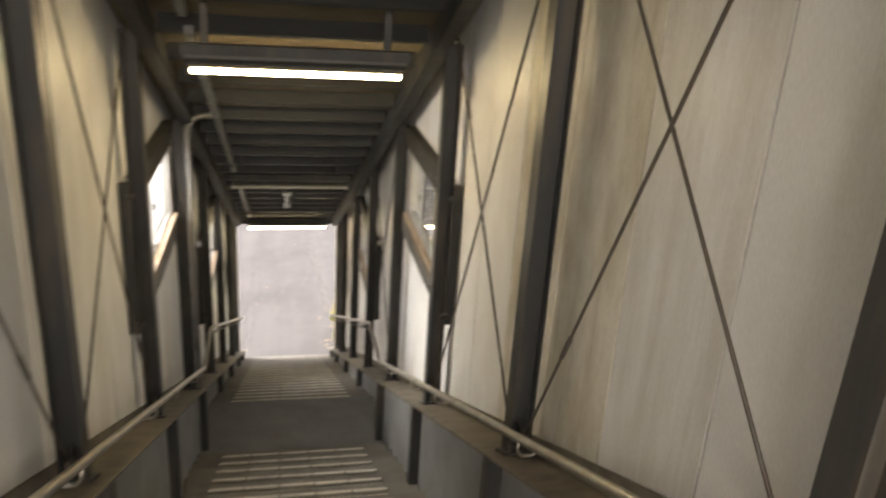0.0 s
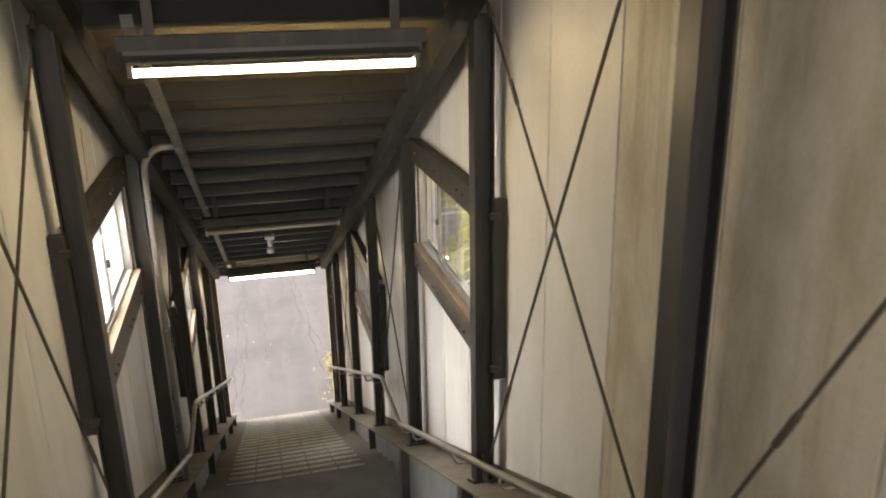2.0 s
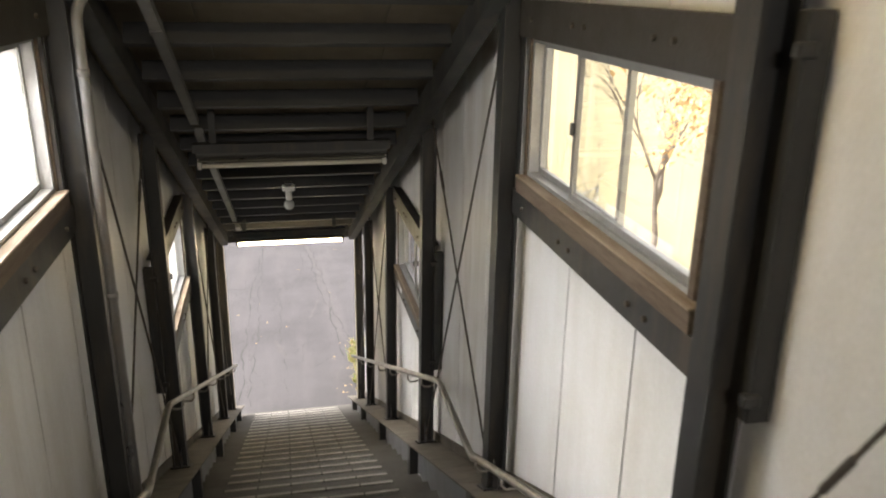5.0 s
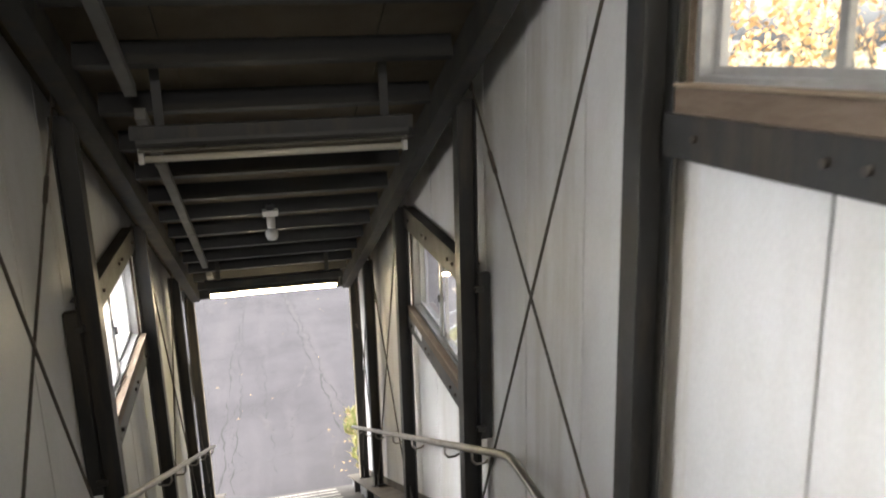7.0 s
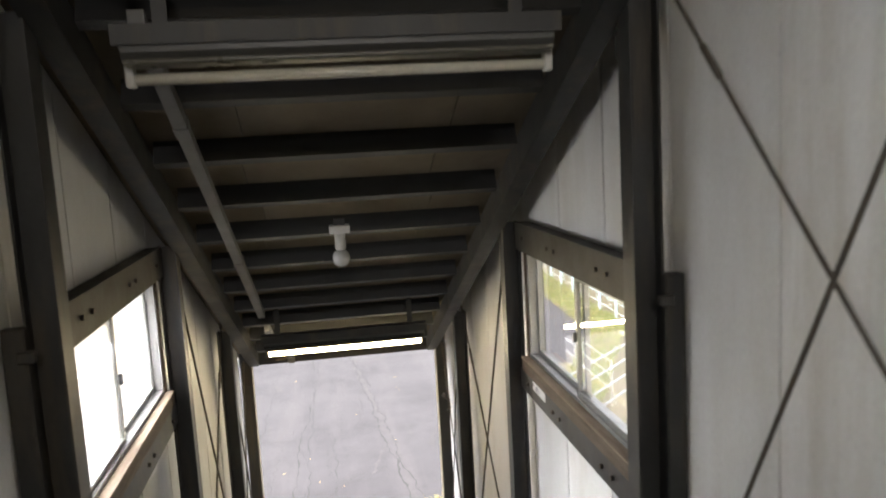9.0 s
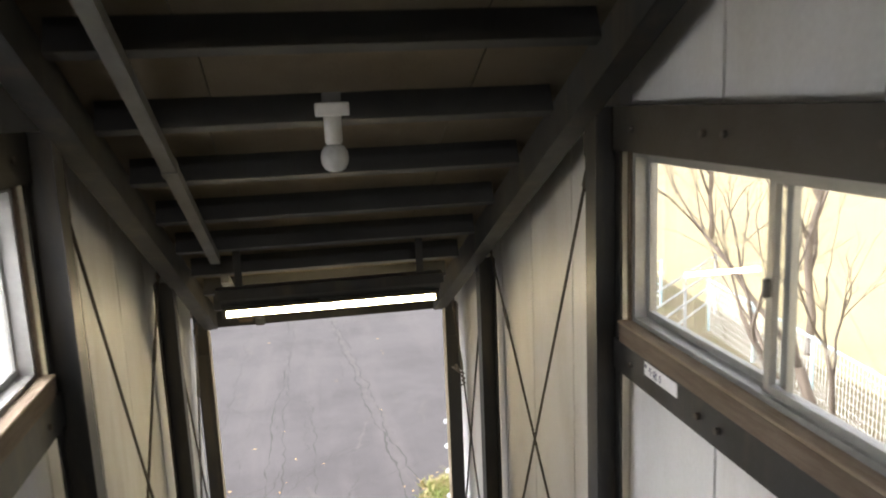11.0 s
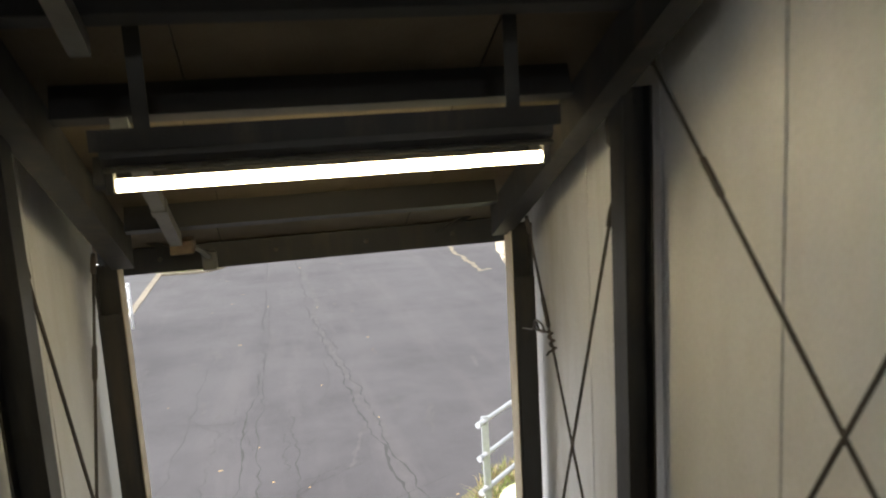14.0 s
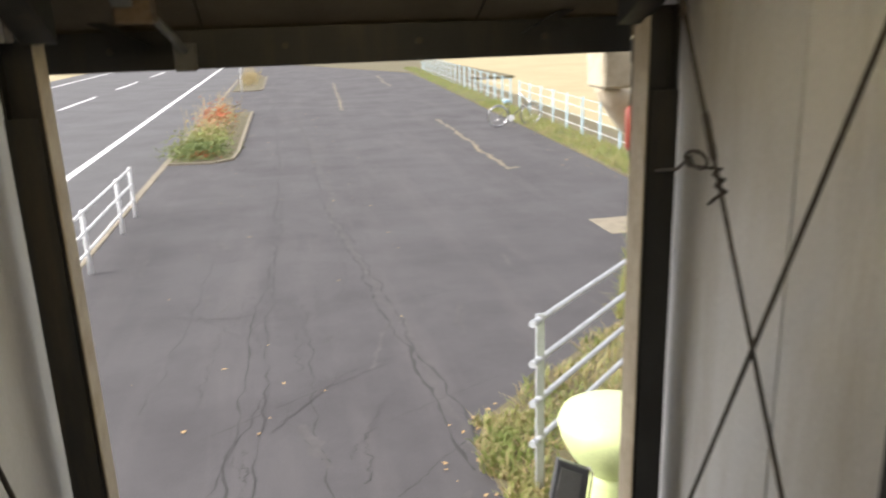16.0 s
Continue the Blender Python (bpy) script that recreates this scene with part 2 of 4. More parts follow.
PAPER = material("label_paper", (0.72, 0.73, 0.76), (0.6, 0.6, 0.62), 0.3, rough=0.6)
RUST = material("rust_stain", (0.28, 0.14, 0.04), (0.45, 0.33, 0.18), 0.9, rough=0.8, grain=60, blotch=20, stretch=(1, 1, 0.25), bump=0.1)
INK = material("label_ink", (0.04, 0.045, 0.12), (0.06, 0.06, 0.1), 0.4, rough=0.6, bump=0)
CLEAR = glass("window_glass", 0.02, (0.97, 0.98, 0.97))
FROST = glass("frosted_glass", 0.42, (0.96, 0.97, 0.97))
FAR = material("far_woods", (0.07, 0.085, 0.065), (0.05, 0.06, 0.05), 0.6, rough=0.95, grain=1, blotch=0.1, bump=0)
FARWALL = material("far_house_wall", (0.5, 0.49, 0.47), (0.42, 0.41, 0.4), 0.4, rough=0.8)
FARDARK = material("far_roof", (0.12, 0.12, 0.13), (0.1, 0.09, 0.09), 0.4, rough=0.7)

# ---- mesh helpers ----


def bm_new():
    return bmesh.new()


def prism(bm, pts, axis, a, b):
    """A polygon of two coordinates, drawn out along x, y or z from a to b."""
    def place(p, v):
        return {"x": (v, p[0], p[1]), "y": (p[0], v, p[1]), "z": (p[0], p[1], v)}[axis]
    lo = [bm.verts.new(place(p, a)) for p in pts]
    hi = [bm.verts.new(place(p, b)) for p in pts]
    bm.faces.new(lo)
    bm.faces.new(hi[::-1])
    for i in range(len(pts)):
        j = (i + 1) % len(pts)
        bm.faces.new((lo[j], lo[i], hi[i], hi[j]))
    return bm


def box(bm, x0, x1, y0, y1, z0, z1):
    return prism(bm, [(x0, y0), (x1, y0), (x1, y1), (x0, y1)], "z", z0, z1)


def tube(bm, pts, radius, sides=10, caps=True):
    """A round bar along a line of points; radius one number or one per point."""
    pts = [Vector(p) for p in pts]
    radii = radius if isinstance(radius, (list, tuple)) else [radius] * len(pts)
    rings, side = [], None
    for i, p in enumerate(pts):
        d = (pts[min(i + 1, len(pts) - 1)] - pts[max(i - 1, 0)]).normalized()
        if side is None:
            side = d.orthogonal().normalized()
        side = (side - d * side.dot(d)).normalized()
        up = d.cross(side)
        rings.append([bm.verts.new(p + radii[i] * (math.cos(2 * math.pi * k / sides) * side + math.sin(2 * math.pi * k / sides) * up)) for k in range(sides)])
    for r, s in zip(rings, rings[1:]):
        for k in range(sides):
            f = bm.faces.new((r[k], r[(k + 1) % sides], s[(k + 1) % sides], s[k]))
            f.smooth = True
    if caps:
        bm.faces.new(rings[0][::-1])
        bm.faces.new(rings[-1])
    return bm


def lathe(bm, profile, centre, sides=20):
    """Rings of (radius, height) round an upright axis at centre."""
    c = Vector(centre)
    rings = [[bm.verts.new(c + Vector((r * math.cos(2 * math.pi * k / sides), r * math.sin(2 * math.pi * k / sides), h))) for k in range(sides)] for r, h in profile]
    for r, s in zip(rings, rings[1:]):
        for k in range(sides):
            f = bm.faces.new((r[k], r[(k + 1) % sides], s[(k + 1) % sides], s[k]))
            f.smooth = True
    bm.faces.new(rings[0][::-1])
    bm.faces.new(rings[-1])
    return bm


def bevelled(bm, width=0.004, segments=1):
    bmesh.ops.bevel(bm, geom=bm.edges[:], offset=width, segments=segments, affect="EDGES", profile=0.5)
    return bm


def finish(bm, name, mat):
    bmesh.ops.recalc_face_normals(bm, faces=bm.faces[:])
    me = bpy.data.meshes.new(name)
    bm.to_mesh(me)
    bm.free()
    me.materials.append(mat)
    return me


def thing(name, label, category, group="", kind="", at=(0, 0, 0)):
    ob = new(name)
    ob.empty_display_size = 0.1
    ob.location = at
    return tagged(ob, label, category, group, kind)


def part(name, bm, mat, parent, label=""):
    """One mesh, given in world coordinates, as a part of parent."""
    origin = Vector()
    p = parent
    while p:
        origin += p.location
        p = p.parent
    bmesh.ops.translate(bm, verts=bm.verts[:], vec=-origin)
    ob = new(name, finish(bm, name, mat))
    ob.parent = parent
    return tagged(ob, label)


def solid(name, bm, mat, label, category, group="", kind=""):
    return tagged(new(name, finish(bm, name, mat)), label, category, group, kind)


# ---- plan of the stair ----
SLOPE = 0.476
TOP_FLAT = 1.5                       # above this point roof and ledge run level over the upper landing
FAR_EDGES = [0.46, 2.32, 4.17, 6.03, 7.89, 9.77, 11.63, 13.50, 14.70]   # far edge of each pair of columns
COL = 0.10
INNER, WALL = 0.88, 1.035            # inner face of the columns, inner face of the wall panels
END = 15.02


def chord(y):
    return 6.44 - SLOPE * (max(y, TOP_FLAT) - 7.89)


def ledge(y):
    return 4.80 - 0.48 * (max(y, TOP_FLAT) - 6.165)


LAND_Z, LAND_Y0, LAND_Y1 = 3.36, 7.82, 8.62
RISE, RUN = 0.148, 0.311
TOP_Z = LAND_Z + 20 * RISE
RISE2, RUN2 = LAND_Z / 23, (15.85 - LAND_Y1) / 23
TOP_Y = LAND_Y0 - 20 * RUN
WINDOWS = [(6.20, 7.74, 5.557), (9.90, 11.485, 3.779)]   # near end, far end, underside of the sill beam


# ---- ground outside ----
solid("ground", box(bm_new(), -400, 400, -300, 900, -0.5, -0.16), FIELD, "pale dry lawn stretching to the horizon", "ground", kind="structure")
solid("road", box(bm_new(), -18.5, -3.5, -150, 400, -0.14, -0.11), ROADMAT, "grey asphalt carriageway beside the footway", "road", kind="structure")
pave = solid("pavement", prism(bm_new(), [(-3.33, -20), (3.2, -20), (3.2, 16.8), (6.7, 24), (6.9, 30), (8.3, 60), (10, 110), (20, 300), (-3.33, 300)], "z", -0.15, 0.0),
             ASPHALT, "worn dark asphalt footway with cracks", "pavement", kind="structure")

# ---- roof ----
deck = bm_new()
ROOF_Y = [-1.3, TOP_FLAT, END + 0.25]
for i in range(2):
    ya, yb = ROOF_Y[i], ROOF_Y[i + 1]
    n = max(1, round((yb - ya) / 0.475))
    for k in range(n):
        a, b = ya + (yb - ya) * k / n, ya + (yb - ya) * (k + 1) / n
        cuts = [-1.12, -0.42, 0.50, 1.12] if k % 2 else [-1.12, -0.46, 0.46, 1.12]
        for x0, x1 in zip(cuts, cuts[1:]):
            lift = random.uniform(0, 0.003)
            prism(deck, [(a + 0.002, chord(a) + 0.232 + lift), (b - 0.002, chord(b) + 0.232 + lift), (b - 0.002, chord(b) + 0.262), (a + 0.002, chord(a) + 0.262)], "x", x0 + 0.003, x1 - 0.003)
prism(deck, [(-1.3, chord(0) + 0.266), (TOP_FLAT, chord(0) + 0.266), (END + 0.3, chord(END + 0.3) + 0.266), (END + 0.3, chord(END + 0.3) + 0.30), (TOP_FLAT, chord(0) + 0.30), (-1.3, chord(0) + 0.30)], "x", -1.3, 1.3)
solid("ceiling", deck, DECK, "tan boarded underside of the sloping stair roof", "ceiling", kind="structure")

# purlins: lipped channels across the stair
SIN, COS = SLOPE / math.hypot(1, SLOPE), 1 / math.hypot(1, SLOPE)


def purlin(y):
    z = chord(y) + 0.115
    t = thing("purlin", "grey painted steel channel purlin under the roof boards", "purlin", "roof purlins", at=(0, y, z))
    for name, ring in (("web", [(0, 0.0036), (0.0035, 0.0036), (0.0035, 0.1064), (0, 0.1064)]),
                       ("bottom_flange", [(0, 0), (0.05, 0), (0.05, 0.016), (0.0465, 0.016), (0.0465, 0.0035), (0, 0.0035)]),
                       ("top_flange", [(0, 0.1065), (0.0465, 0.1065), (0.0465, 0.094), (0.05, 0.094), (0.05, 0.11), (0, 0.11)])):
        part(name, prism(bm_new(), [(y + COS * p + SIN * q, z - SIN * p + COS * q) for p, q in ring], "x", -0.80, 0.80), PURLIN, t)
    return t


first = purlin(14.53)
for k in range(1, 28):
    y = 14.53 - 0.466 * k
    if y < TOP_FLAT + 0.3:
        break
    copy_thing(first, Matrix.Translation((0, y, chord(y) + 0.115)))


def side_beam(side):
    """The sloping roof beam on top of the columns: a channel with flanges."""
    t = thing("roof_beam", "dark grey steel channel beam along the roof edge", "beam", "roof beams", at=(side * 0.84, 8, chord(8)))
    x0, x1 = sorted((side * 0.80, side * 0.806))
    ends = [(-1.2, TOP_FLAT), (TOP_FLAT, 14.66)]
    bm = bm_new()
    for a, b in ends:
        prism(bm, [(a, chord(a)), (b, chord(b)), (b, chord(b) + 0.15), (a, chord(a) + 0.15)], "x", x0, x1)
    part("web", bm, STEEL, t)
    for name, lo in (("bottom_flange", 0.0), ("top_flange", 0.142)):
        bm = bm_new()
        xa, xb = sorted((side * 0.803, side * 0.89))
        for a, b in ends:
            prism(bm, [(a, chord(a) + lo), (b, chord(b) + lo), (b, chord(b) + lo + 0.008), (a, chord(a) + lo + 0.008)], "x", xa, xb)
        part(name, bm, STEEL, t)
    return t


for side in (-1, 1):
    side_beam(side)

# ---- columns ----


def column(side, y_far, gusset, end=False):
    y0 = y_far - COL
    base, top = ledge(y0 + 0.05) + 0.012, chord(y0 + 0.05) + 0.05
    t = thing("steel_column", "dark grey painted H-section steel column with worn edges", "column", "stair columns", at=(side * 0.93, y0 + 0.05, base))
    for name, a, b in (("inner_flange", INNER, INNER + 0.008), ("outer_flange", INNER + 0.092, INNER + 0.10)):
        x0, x1 = sorted((side * a, side * b))
        part(name, box(bm_new(), x0, x1, y0, y_far, base, top), STEEL, t)
    x0, x1 = sorted((side * (INNER + 0.008), side * (INNER + 0.092)))
    part("web", box(bm_new(), x0, x1, y0 + 0.047, y0 + 0.053, base, top), STEEL, t)
    x0, x1 = sorted((side * (INNER - 0.02), side * (INNER + 0.12)))
    part("base_plate", prism(bm_new(), [(y0 - 0.02, ledge(y0 - 0.02) + 0.013), (y_far + 0.02, ledge(y_far + 0.02) + 0.013), (y_far + 0.02, ledge(y_far + 0.02) + 0.026), (y0 - 0.02, ledge(y0 - 0.02) + 0.026)], "x", x0, x1), STEEL, t)
    x0, x1 = sorted((side * (INNER + 0.03), side * (INNER + 0.037)))
    zc = chord(y_far)
    part("top_gusset", prism(bm_new(), [(y_far, zc - 0.16), (y_far + 0.10, zc - 0.10), (y_far + 0.10, zc - 0.03), (y_far, zc + 0.04)], "x", x0, x1), STEEL, t)
    zl = ledge(y0)
    part("foot_gusset", prism(bm_new(), [(y0, zl + 0.03), (y0 - 0.10, zl + 0.08), (y0 - 0.10, zl + 0.15), (y0, zl + 0.2)], "x", x0, x1), STEEL, t)
    if end:
        x0, x1 = sorted((side * (INNER + 0.009), side * (INNER + 0.10)))
        part("cover_plate", box(bm_new(), x0, x1, y0 - 0.008, y0 - 0.002, base + 0.02, 3.02), STEEL, t)
        # daylight falling on the flaking inner face is put into this strip's beige
        x0, x1 = sorted((side * (INNER - 0.006), side * (INNER - 0.001)))
        part("lit_paint_strip", box(bm_new(), x0, x1, y0 - 0.004, y_far + 0.002, base + 0.02, 3.24), BEIGE, t, "flaking paint strip on the inner face, outdoor light put into its pale colour")
    if gusset:
        z0, z1 = gusset
        x0, x1 = sorted((side * 0.965, side * 1.03))
        part("cover_strip", bevelled(box(bm_new(), x0, x1, y0 - 0.045, y0 - 0.002, z0, z1), 0.004), STEEL, t)
        for z in (z0 + 0.05, z1 - 0.10):
            part("clip", bevelled(box(bm_new(), min(side * 0.94, side * 0.99), max(side * 0.94, side * 0.99), y0 - 0.06, y0 - 0.03, z, z + 0.035), 0.005), STEEL, t)


for side in (-1, 1):
    for i, y in enumerate(FAR_EDGES):
        column(side, y + (0.10 if i == 8 and side < 0 else 0.0), {3: (5.565, 6.535), 5: (3.787, 4.73)}.get(i), end=i == 8)

# ---- cross bracing ----
BRACED = [0, 1, 2, 4, 6, 7]


def brace(side, y0, y1, top, last=False):
    t = thing("cross_brace", "dark thin steel rods crossed between two columns", "brace", "cross braces", at=(side * 0.92, (y0 + y1) / 2, ledge((y0 + y1) / 2)))
    a, b = y0 + 0.07, y1 - COL - 0.07
    falling = ((a, chord(a) - 0.14), (b, ledge(b) + 0.10))
    rising = ((a, ledge(a) + 0.14), (b, chord(b) + top))
    if last:
        falling = ((a, chord(a) - 0.30), (14.58, 1.05))
        rising = ((a, ledge(a) + 0.285), (14.51, chord(14.51)))
    for x, (p, q) in ((0.913, falling), (0.929, rising)):
        pts = [(side * x, p[0] + (q[0] - p[0]) * k / 8, p[1] + (q[1] - p[1]) * k / 8) for k in range(9)]
        rod = part("rod", tube(bm_new(), pts, 0.0065, 8), ROD, t)
        d = (Vector(pts[8]) - Vector(pts[0])).normalized()
        u = Vector(pts[6]) + (Vector(pts[7]) - Vector(pts[6])) * 0.3
        part("turnbuckle", tube(bm_new(), [u - d * 0.075, u - d * 0.06, u + d * 0.06, u + d * 0.075], [0.006, 0.0105, 0.0105, 0.006], 8), ROD, rod)
        for end, way in ((Vector(pts[0]), d), (Vector(pts[8]), -d)):
            part("end_eye", tube(bm_new(), [end - way * 0.03, end, end + way * 0.05, end + way * 0.06], [0.009, 0.012, 0.012, 0.007], 8), ROD, rod)
    if last and side > 0:
        # a wire led from the outer post, looped once and knotted round the rising rod
        wire = [(0.93, 14.79, 2.735), (0.915, 14.62, 2.765), (0.912, 14.45, 2.80)]
        for k in range(15):
            v = math.pi + 2 * math.pi * k / 12
            wire.append((0.912 - 0.0012 * k, 14.325 - 0.055 * math.cos(v), 2.848 + 0.024 * math.sin(v)))
        for k in range(16):
            v = 0.9 * k
            wire.append((0.929 + 0.012 * math.cos(v), 14.258 + 0.013 * math.sin(v) - 0.0022 * k, 2.83 - 0.0042 * k))
        wire += [(0.913, 14.235, 2.755), (0.908, 14.255, 2.735)]
        part("wire_tie", tube(bm_new(), wire, 0.0056, 6), ROD, t, "twisted wire tie knotted round the rod")


for side in (-1, 1):
    for i in BRACED:
        brace(side, FAR_EDGES[i], FAR_EDGES[i + 1], {0: -0.02, 1: -0.02, 2: 0.02, 4: 0.08, 6: 0.09}.get(i, 0.0), i == 7)

# ---- stringers, steps and landings ----


def stringer(side):
    t = thing("stringer", "grey stair stringer with a dirty brown top ledge", "stringer", "stair stringers", at=(side * 0.9, 8, ledge(8)))
    x0, x1 = sorted((side * 0.862, side * 0.872))
    bm = bm_new()
    for a, b in ((-1.2, TOP_FLAT), (TOP_FLAT, 15.45)):
        prism(bm, [(a, ledge(a) - 0.85), (b, ledge(b) - 0.85), (b, ledge(b)), (a, ledge(a))], "x", x0, x1)
    part("web", bm, WEB, t, "grey painted web plate")
    x0, x1 = sorted((side * 0.79, side * 1.10))
    bm = bm_new()
    for a, b in ((-1.2, TOP_FLAT), (TOP_FLAT, 15.45)):
        prism(bm, [(a, ledge(a)), (b, ledge(b)), (b, ledge(b) + 0.012), (a, ledge(a) + 0.012)], "x", x0, x1)
    part("top_flange", bm, LEDGE, t, "brown dirt-covered top ledge")
    for y in FAR_EDGES[1:]:
        x0, x1 = sorted((side * 0.795, side * 0.861))
        part("stiffener", prism(bm_new(), [(y - COL, ledge(y - COL) - 0.8), (y, ledge(y) - 0.8), (y, ledge(y) - 0.002), (y - COL, ledge(y - COL) - 0.002)], "x", x0, x1), STEEL, t)
    # upright skirting board behind the columns
    x0, x1 = sorted((side * 1.02, side * 1.03))
    part("skirting", prism(bm_new(), [(TOP_FLAT, ledge(TOP_FLAT) + 0.013), (END, ledge(END) + 0.013), (END, ledge(END) + 0.09), (TOP_FLAT, ledge(TOP_FLAT) + 0.09)], "x", x0, x1), LEDGE, t, "brown stained skirting strip")


for side in (-1, 1):
    stringer(side)

HALF = 0.86


def step_meshes(rise, run):
    bm = bm_new()
    box(bm, -HALF, HALF, -0.012, run + 0.012, -0.05, 0)
    box(bm, -HALF, HALF, run, run + 0.012, -rise, -0.05)
    slab = finish(bm, "step", STEP)
    ribs = bm_new()
    for c in range(5):
        x0 = -0.645 + 0.258 * c
        for k in range(4):
            y = 0.025 + 0.072 * k
            box(ribs, x0, x0 + 0.245, y, y + 0.028, 0.0005, 0.008)
    return slab, finish(ribs, "tread_ribs", RIB)


stairs = thing("stairs", "dusty grey stair flights with ribbed treads and a landing", "stairs", kind="structure")
slab, rib = step_meshes(RISE, RUN)
slab2, rib2 = step_meshes(RISE2, RUN2)
for k in range(43):
    if k < 19:
        s, r, y, z = slab, rib, TOP_Y + RUN * k, TOP_Z - RISE * (k + 1)
    elif 20 <= k < 42:
        s, r, y, z = slab2, rib2, LAND_Y1 + RUN2 * (k - 20), LAND_Z - RISE2 * (k - 19)
    else:
        continue
    step = new("step", s)
    step.parent, step.location = stairs, (0, y, z)
    ribs = new("tread_ribs", r)
    ribs.parent = step
part("landing", box(bm_new(), -HALF, HALF, LAND_Y0 - RUN, LAND_Y1 + 0.012, LAND_Z - 0.06, LAND_Z), LANDING, stairs, "dark grey landing sheet")
part("upper_landing", box(bm_new(), -HALF, HALF, -1.2, TOP_Y + 0.012, TOP_Z - 0.06, TOP_Z), LANDING, stairs, "dark grey landing sheet")
part("soffit", prism(bm_new(), [(TOP_Y, TOP_Z - 0.4), (LAND_Y0, LAND_Z - 0.4), (LAND_Y1, LAND_Z - 0.4), (15.85, -0.3), (15.85, -0.34), (LAND_Y1, LAND_Z - 0.44), (LAND_Y0, LAND_Z - 0.44), (TOP_Y, TOP_Z - 0.44)], "x", -HALF, HALF), WEB, stairs)

# ---- handrails ----


def handrail(side):
    x = side * 0.805
    z_land = LAND_Z + 0.86
    z_top, z_low = z_land + 0.06 + 0.466 * (7.72 - TOP_Y), z_land + 0.06
    pts = [(x, 0.0, z_top + 0.02), (x, TOP_Y - 0.1, z_top + 0.02), (x, TOP_Y, z_top), (x, 7.72, z_low), (x, 7.80, z_land + 0.012), (x, 7.88, z_land), (x, 8.60, z_land), (x, 8.68, z_land - 0.012), (x, 8.76, z_land - 0.042)]
    y_end, z_end = 14.55, 1.50
    pts.append((x, y_end, z_end))
    pts += [(x + side * 0.03, y_end + 0.05, z_end - 0.03), (x + side * 0.06, y_end + 0.05, z_end - 0.06)]
    t = thing("handrail", "worn metal pipe handrail following the stair and landing", "handrail", "handrails", at=(x, 8, z_land))
    part("pipe", tube(bm_new(), pts, 0.019, 12), RAIL, t)
    for y in (2.9, 3.75, 5.3, 6.12, 7.3, 7.75, 9.25, 9.82, 10.8, 11.62, 12.6, 13.34, 14.3):
        if y < 7.8:
            z = z_low + 0.466 * (7.72 - y)
        else:
            z = z_land - 0.045 + (y - 8.76) / (y_end - 8.76) * (z_end - z_land + 0.045)
        bm = tube(bm_new(), [(x, y, z - 0.018), (x, y, z - 0.06), (x + side * 0.02, y, z - 0.085), (x + side * 0.06, y, z - 0.085), (x + side * 0.085, y, z - 0.07)], 0.007, 8)
        part("bracket", bm, RAIL, t)


for side in (-1, 1):
    handrail(side)

# ---- walls ----


def slab_yz(bm, y0, y1, bottom, top, xa, xb):
    """An upright slab between two height functions; skipped where it has no height."""
    b0, b1, t0, t1 = bottom(y0), bottom(y1), top(y0), top(y1)
    if t0 - b0 <= 0.01 and t1 - b1 <= 0.01:
        return False
    if t1 <= b1:
        f = (t0 - b0) / ((t0 - b0) + (b1 - t1))
        ym = y0 + (y1 - y0) * f
        prism(bm, [(y0, b0), (ym, bottom(ym)), (y0, t0)], "x", xa, xb)
    else:
        prism(bm, [(y0, b0), (y1, b1), (y1, t1), (y0, t0)], "x", xa, xb)
    return True


def wall(side):
    name = "wall_right" if side > 0 else "wall_left"
    w = thing(name, "off-white stained wall panels with vertical joints", "wall", kind="structure")
    xa, xb = sorted((side * WALL, side * (WALL + 0.04)))
    oa, ob_ = sorted((side * (WALL + 0.042), side * (WALL + 0.06)))
    back = bm_new()
    joints = [2.90 + 0.6205 * k for k in range(-6, 19)]
    stops = sorted({-1.2, TOP_FLAT, 14.998, *[v for win in WINDOWS for v in win[:2]], *[j for j in joints if -1.2 < j < 14.9]})
    low = lambda y: ledge(y) - 0.02
    high = lambda y: chord(y) + 0.232
    for y0, y1 in zip(stops, stops[1:]):
        if y1 - y0 < 0.02:
            continue
        a = y0 + (0.006 if y0 in joints else 0)
        b = y1 - (0.006 if y1 in joints else 0)
        win = next((q for q in WINDOWS if y0 >= q[0] - 1e-6 and y1 <= q[1] + 1e-6), None)
        spans = [(low, high)] if not win else [(low, lambda y, z=win[2] + 0.1: z), (lambda y, z=win[2] + 0.86: z, high)]
        for lo, hi in spans:
            bm = bm_new()
            if slab_yz(bm, a, b, lo, hi, xa, xb):
                part("panel", bm, PANEL_STAINED if side > 0 and 3.45 < y0 < 4.7 else PANEL, w)
            slab_yz(back, y0, y1, lo, hi, oa, ob_)
    part("outer_sheet", back, BACKING, w, "grey outer cladding sheet")


for side in (-1, 1):
    wall(side)
stain = bm_new()
edge = [(6.955 + 0.012 * math.sin(2.1 * k) - 0.004 * k, 6.83 - 0.032 * k) for k in range(10)]
prism(stain, edge + [(y + 0.022 - 0.0012 * k, z) for k, (y, z) in reversed(list(enumerate(edge)))], "x", -1.0345, -1.0325)
solid("rust_stain", stain, RUST, "orange rust run on the wall panel over the window", "stain", kind="structure")

# ---- windows with their beams ----


